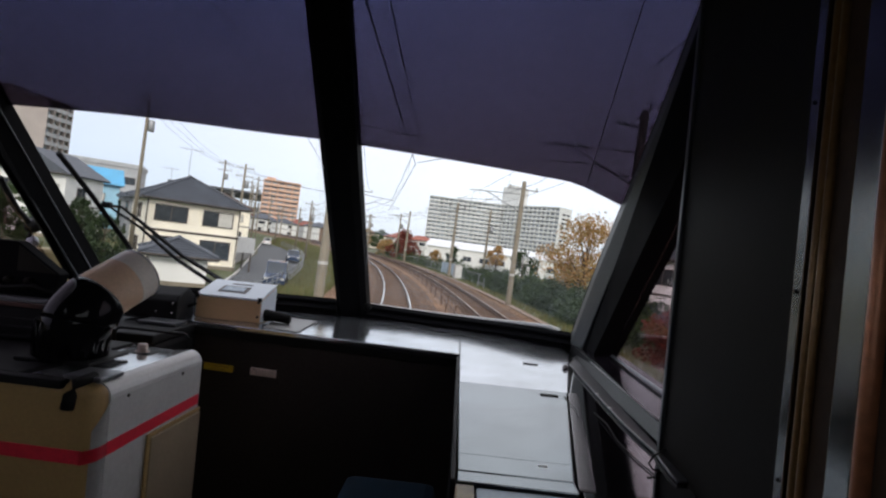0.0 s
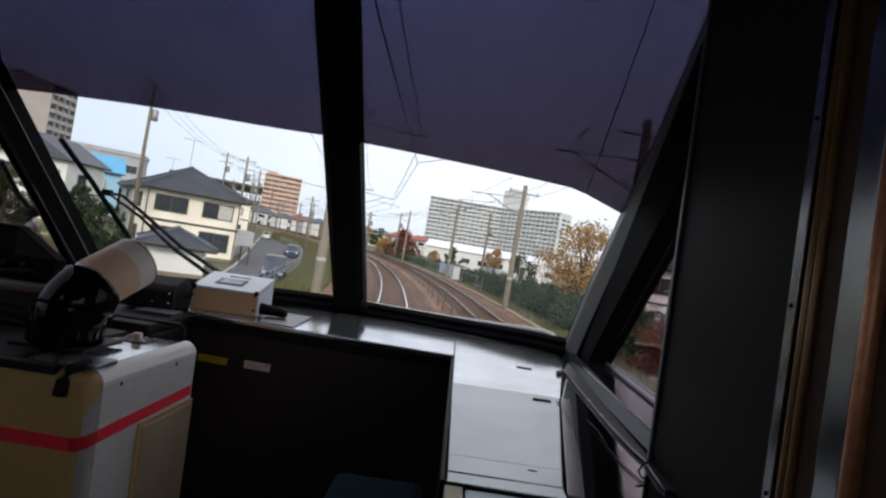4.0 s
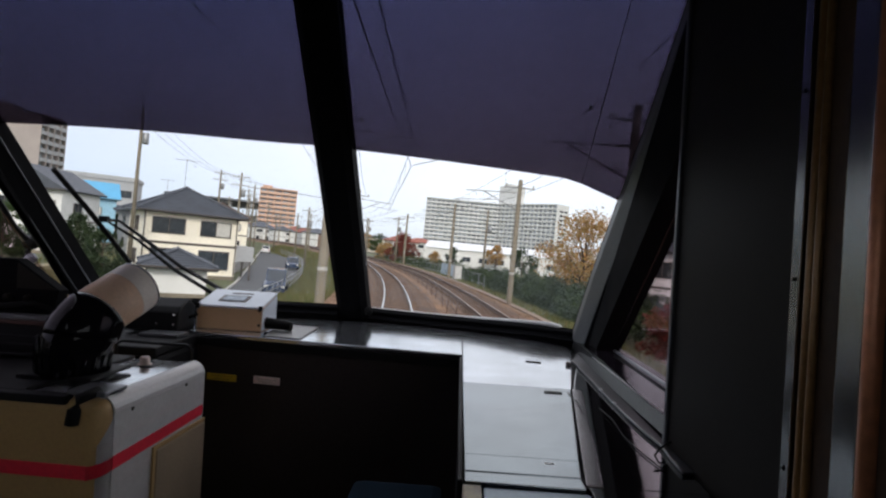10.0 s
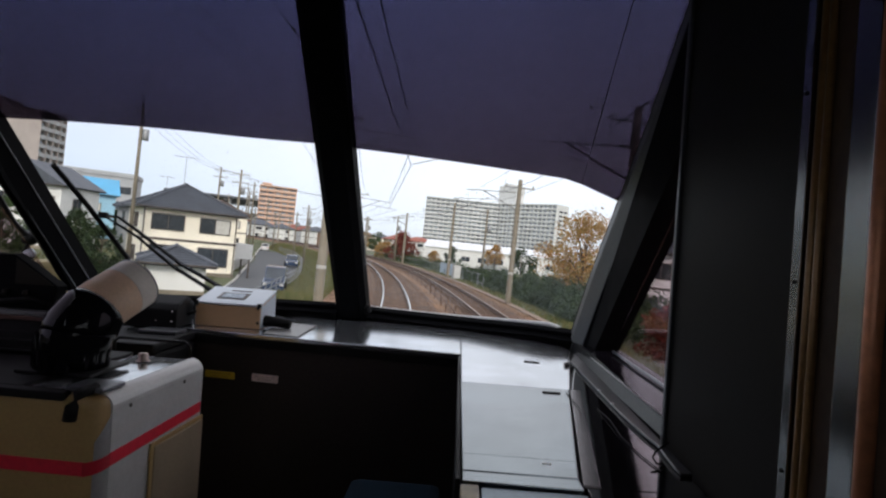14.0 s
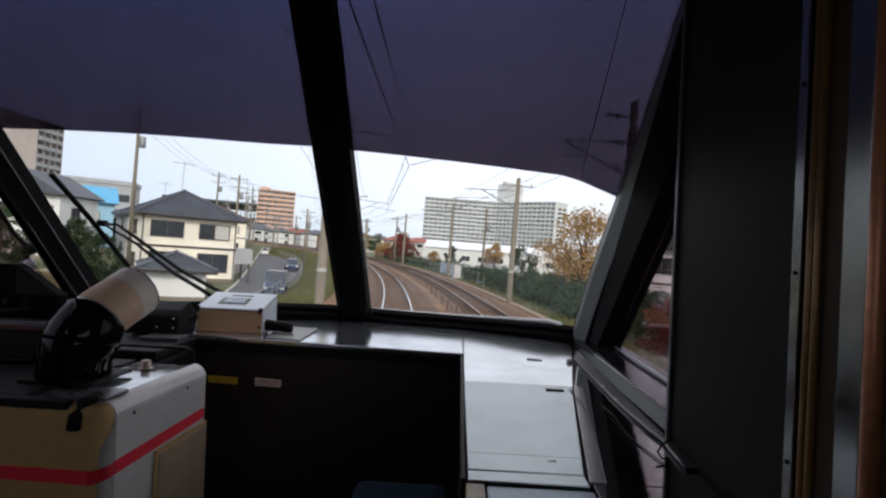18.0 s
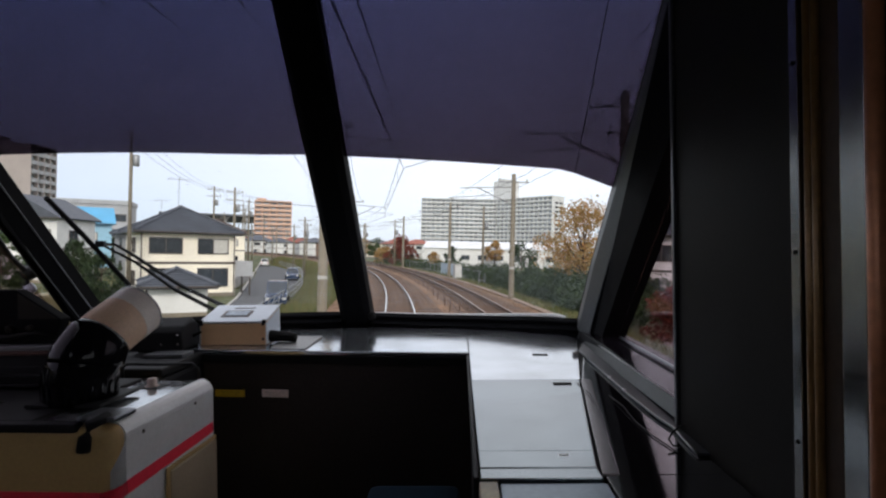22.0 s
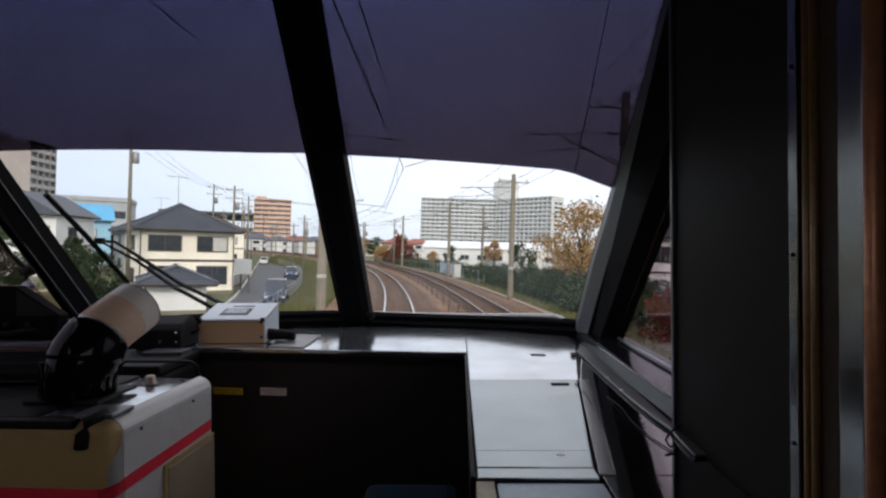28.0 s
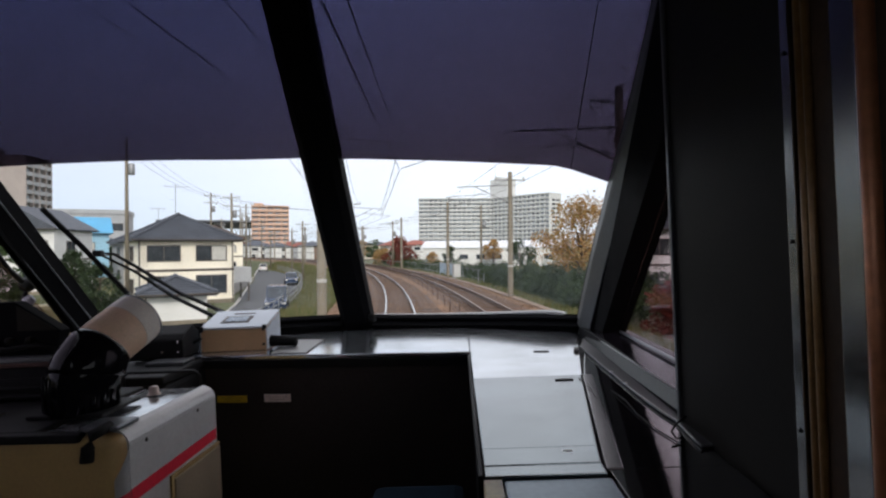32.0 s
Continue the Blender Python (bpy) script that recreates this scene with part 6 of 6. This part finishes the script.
# ---- plants ----
def leaf_cloud(clumps, per, size, rng, flat=0.75):
    """Many small bent leaves strewn in clumps (place, radius)."""
    verts, faces = [], []
    for c, r in clumps:
        for _ in range(per):
            d = Vector((rng.gauss(0, 1), rng.gauss(0, 1), rng.gauss(0, 1) * flat))
            d = d.normalized() * r * rng.uniform(0.55, 1.05)
            p = c + d
            a = Vector((rng.uniform(-1, 1), rng.uniform(-1, 1), rng.uniform(-1, 1))).normalized()
            b = a.cross(Vector((rng.uniform(-1, 1), rng.uniform(-1, 1), rng.uniform(-1, 1)))).normalized()
            w = size * rng.uniform(0.6, 1.3)
            i = len(verts)
            verts += [p - a * w, p + b * w * 0.5, p + a * w, p - b * w * 0.5]
            faces.append((i, i + 1, i + 2, i + 3))
    return verts, faces


def leaf_mesh(name, clumps, per, size, rng, material, flat=0.75):
    me = bpy.data.meshes.new(name)
    v, f = leaf_cloud(clumps, per, size, rng, flat)
    me.from_pydata([tuple(p) for p in v], [], f)
    me.materials.append(material)
    return me


def tree(x, y, base, h, wide, leaves, label, seed, per=130, size=0.16, low=0.3, clumps=42, category="tree"):
    rng = random.Random(seed)
    ob = thing("tree", label, category, "trees", at=(x, y, base))
    own = bmesh.new()
    tube([(0, 0, -0.1), (0.05, 0.02, h * 0.3), (-0.04, 0.05, h * 0.55), (0.03, 0, h * 0.85)], h * 0.028, 8, own, h * 0.006)
    part("trunk", own, M_BARK, ob, smooth=True)
    own = bmesh.new()
    spots_ = []
    for k in range(clumps):
        t = rng.uniform(0, 2 * math.pi)
        u = rng.random()
        z = h * (low + (0.97 - low) * u)
        prof = math.sin(math.pi * min(1, 0.18 + 0.80 * u)) ** 0.7
        r = wide / 2 * prof * rng.uniform(0.35, 1.0)
        c = Vector((r * math.cos(t), r * math.sin(t), z))
        spots_.append((c, wide * rng.uniform(0.10, 0.19)))
        if k % 3 == 0:
            tube([(0, 0, z * 0.62), (c.x * 0.5, c.y * 0.5, z * 0.8), tuple(c)], h * 0.010, 5, own, h * 0.002)
    part("branchwork", own, M_BARK, ob)
    cr = new("crown", leaf_mesh("crown", spots_, per, size, rng, leaves))
    cr.parent = ob
    return ob


def pt(s, o):
    p = along(s, o)
    return p.x, p.y


tree(*pt(46.5, 12.7), -1.5, 7.0, 6.2, L_AUTUMN, "orange autumn tree thinning at the top", 3, 120, 0.10, 0.42, 62)
tree(*pt(110, 11.5), -1.7, 6.0, 5.5, L_RED, "dark red autumn tree beside the line", 4, 110, 0.16, 0.15)
tree(*pt(30.5, 10.6), -1.3, 2.3, 3.2, L_RED, "dark red shrub tree beside the line", 5, 150, 0.10, 0.05)
tree(*pt(25.5, 13.5), -1.5, 3.0, 3.4, L_RED, "reddish autumn tree beside the line", 6, 120, 0.12, 0.1)
tree(-31.5, 46, -1.9, 4.2, 3.6, L_DARK, "dark green garden tree", 8, 110, 0.12, 0.1)
tree(-24.2, 38.5, -1.9, 3.2, 3.0, L_DARK, "dark green clipped garden tree", 9, 120, 0.10, 0.1)
tree(-36, 44, -1.9, 4.6, 4.2, L_GREEN, "round green garden tree", 10, 110, 0.13, 0.1)
for k in range(26):
    s, o = rnd.uniform(120, 310), rnd.choice((-1, 1)) * rnd.uniform(15, 110)
    p = along(s, o if o < 0 else o + 10)
    tree(p.x, p.y, -1.9, rnd.uniform(4, 8), rnd.uniform(4, 7), rnd.choice((L_GREEN, L_DARK, L_DARK, L_AUTUMN)), "broad leafy tree between the houses", 100 + k, 45, 0.3, 0.2, 26)
hedge = tagged(new("bushes", None), "dense dark green bushes along the line", "bushes", kind="stuff")
rng = random.Random(11)
cl = []
for k in range(330):
    s = rng.uniform(33, 120) if k < 200 else rng.uniform(36, 66)
    o = rng.uniform(8.9, 14.5)
    cl.append((along(s, o, rng.uniform(-1.3, 0.3) + (0.8 if 36 < s < 68 else 0) * rng.random()), rng.uniform(0.5, 0.95)))
green = new("bush_leaves", leaf_mesh("bush_leaves", cl[1::3], 210, 0.10, rng, L_GREEN))
green.parent = hedge
tagged(green, kind="stuff")
ob = new("bush_leaves", leaf_mesh("bush_leaves", cl[::3] + cl[2::3], 210, 0.10, rng, L_DARK))
ob.parent = hedge
tagged(ob, kind="stuff")


def grass(name, s0, s1, o0, o1, count, tall, seed, label):
    rng = random.Random(seed)
    v, f = [], []
    for _ in range(count):
        s, o = s0 + (s1 - s0) * rng.random() ** 1.5, rng.uniform(o0, o1)
        p = along(s, o, land(o) - 0.03)
        hh, w, t = tall * rng.uniform(0.4, 1.2), rng.uniform(0.012, 0.03) * (1 + s / 60), rng.uniform(0, math.pi)
        side = Vector((math.cos(t), math.sin(t), 0)) * w
        lean = Vector((rng.uniform(-0.3, 0.3), rng.uniform(-0.3, 0.3), 1)) * hh
        i = len(v)
        v += [tuple(p - side), tuple(p + side), tuple(p + lean)]
        f.append((i, i + 1, i + 2))
    me = bpy.data.meshes.new(name)
    me.from_pydata(v, [], f)
    me.materials.append(L_GRASS)
    return tagged(new(name, me), label, "grass", kind="stuff")


grass("grass", 20, 150, -7.8, -3.3, 26000, 0.5, 21, "long autumn grass on the railway bank")
grass("grass", 20, 130, 7.6, 9.6, 9000, 0.35, 22, "dry grass beside the other track")
grass("grass", 30, 150, -30, -13.2, 12000, 0.35, 23, "rough grass beyond the road")

# ---- walls, fences and more poles ----
wall_me = mesh_of("wall_block", box(-0.1, 0.1, -0.195, 0.195, -0.095, 0.095, 0.008, seg=1), M_BLOCKWALL)
garden = thing("garden_wall", "grey concrete block wall beside the road", "wall", kind="structure")
for k in range(40):
    s = 67 + 0.4 * k
    for row in range(5):
        piece("wall_block", wall_me, garden, Matrix.Translation(along(s + (0.2 if row % 2 else 0), -13.7, -1.8 + 0.195 * row)) @ pose(0, 0, 0, 0, 0, heading(s)))
cop = ring_sweep([along(s, -13.7, -0.87) for s in np.arange(66.8, 83, 2.0)], [(-0.13, -0.03), (0.13, -0.03), (0.13, 0.03), (-0.13, 0.03)])
part("coping", cop, M_CONCLIGHT, garden)


def fence(s0, s1, o, base, h, material, label, gap=2.0, rails=(0.25, 0.95)):
    """A fence of posts and rails along the line."""
    ob = thing("fence", label, "fence", "fences")
    post_me = mesh_of("fence_post", box(-0.03, 0.03, -0.03, 0.03, -0.2, h, 0.005), material)
    s = s0
    while s <= s1:
        piece("fence_post", post_me, ob, Matrix.Translation(along(s, o, base)) @ pose(0, 0, 0, 0, 0, heading(s)))
        s += gap
    for f in rails:
        own = ring_sweep([along(q, o, base + h * f) for q in np.arange(s0, s1 + 0.1, gap)], [(-0.02, -0.025), (0.02, -0.025), (0.02, 0.025), (-0.02, 0.025)])
        part("fence_rail", own, material, ob)
    return ob


fence(40, 130, -7.3, -1.8, 1.1, M_GALV, "grey metal fence between road and bank", 2.0, (0.3, 0.65, 0.97))
fence(60, 150, SPACING + 5.4, -0.75, 1.2, M_GALV, "grey metal fence beside the other track", 2.0, (0.3, 0.97))
panel_fence = fence(68.5, 76.5, SPACING + 4.9, -0.7, 1.5, M_FENCE, "pale blue panel fence beside the other track", 2.0, (0.1, 0.97))
for k in range(4):
    s = 69.5 + 2 * k
    part("panel", box(-0.012, 0.012, -0.93, 0.93, 0.2, 1.42, 0.004, None, Matrix.Translation(along(s, SPACING + 4.9, -0.7)) @ pose(0, 0, 0, 0, 0, heading(s))), M_FENCE, panel_fence)
for s, o, top in ((75, -14.6, 8.5), (98, -14.4, 9.0), (122, -14.5, 9.0), (88, -7.0, 6.2), (112, -6.9, 6.0), (140, -7.2, 6.2), (150, -16, 9.5), (170, -24, 10), (190, -14, 9.5)):
    utility_pole(*along(s, o).xy, top, arms=1 if top < 7 else 2, turn=heading(s))
for a, b in ((75, 98), (98, 122), (122, 150)):
    for dx in (-0.5, 0.5):
        pa, pb = along(a, -14.5 + dx, 8.3), along(b, -14.5 + dx, 8.6)
        wire("power_line", [pa.lerp(pb, k / 8) - Vector((0, 0, 2.4 * (k / 8) * (1 - k / 8))) for k in range(9)], 0.012, "sagging power line beside the road", 4)

# a railway signal cabinet and a speed board by the line
cabinet = thing("relay_cabinet", "pale grey relay cabinet beside the other track", "cabinet", at=along(66, SPACING + 4.2, -0.62), turn=heading(66))
part("case", box(-0.35, 0.35, -0.45, 0.45, 0.15, 1.5, 0.02), M_CONCLIGHT, cabinet)
part("door", box(-0.30, 0.30, -0.47, -0.452, 0.25, 1.4, 0.006), M_FRAMEW, cabinet)
part("plinth", box(-0.4, 0.4, -0.5, 0.5, -0.1, 0.149), M_CONC, cabinet)
board = thing("track_board", "small white marker board on a post", "sign", at=along(52, -2.3, -0.5), turn=heading(52))
own = bmesh.new()
tube([(0, 0, -0.1), (0, 0, 1.3)], 0.025, 6, own)
part("post", own, M_GALV, board)
part("plate", box(-0.18, 0.18, -0.035, -0.026, 0.85, 1.3, 0.004), M_FRAMEW, board)
part("bar", box(-0.10, 0.10, -0.040, -0.0355, 1.0, 1.12), M_FRAME, board)
for k in range(14):
    s, o = 118 + 9 * (k % 7), 16 + 9 * (k // 7)
    p = along(s, o)
    if k % 3:
        tree(p.x, p.y, -1.8, 3.2 + 0.5 * (k % 4), 3.6, (L_GREEN, L_DARK, L_AUTUMN)[k % 3], "leafy shrub tree beyond the line", 300 + k, 45, 0.22, 0.1, 22)

# the bend is canted: the car stands over to the inside, so the land leans 2.2 degrees against it
CANT = Matrix.Translation((0.57, 0, 2.45)) @ pose(0, 0, 0, 0, 2.2, 0) @ Matrix.Translation((-0.57, 0, -2.45))
for ob in list(bpy.data.objects):
    if ob not in CAR and ob.parent is None:
        ob.matrix_basis = CANT @ ob.matrix_basis
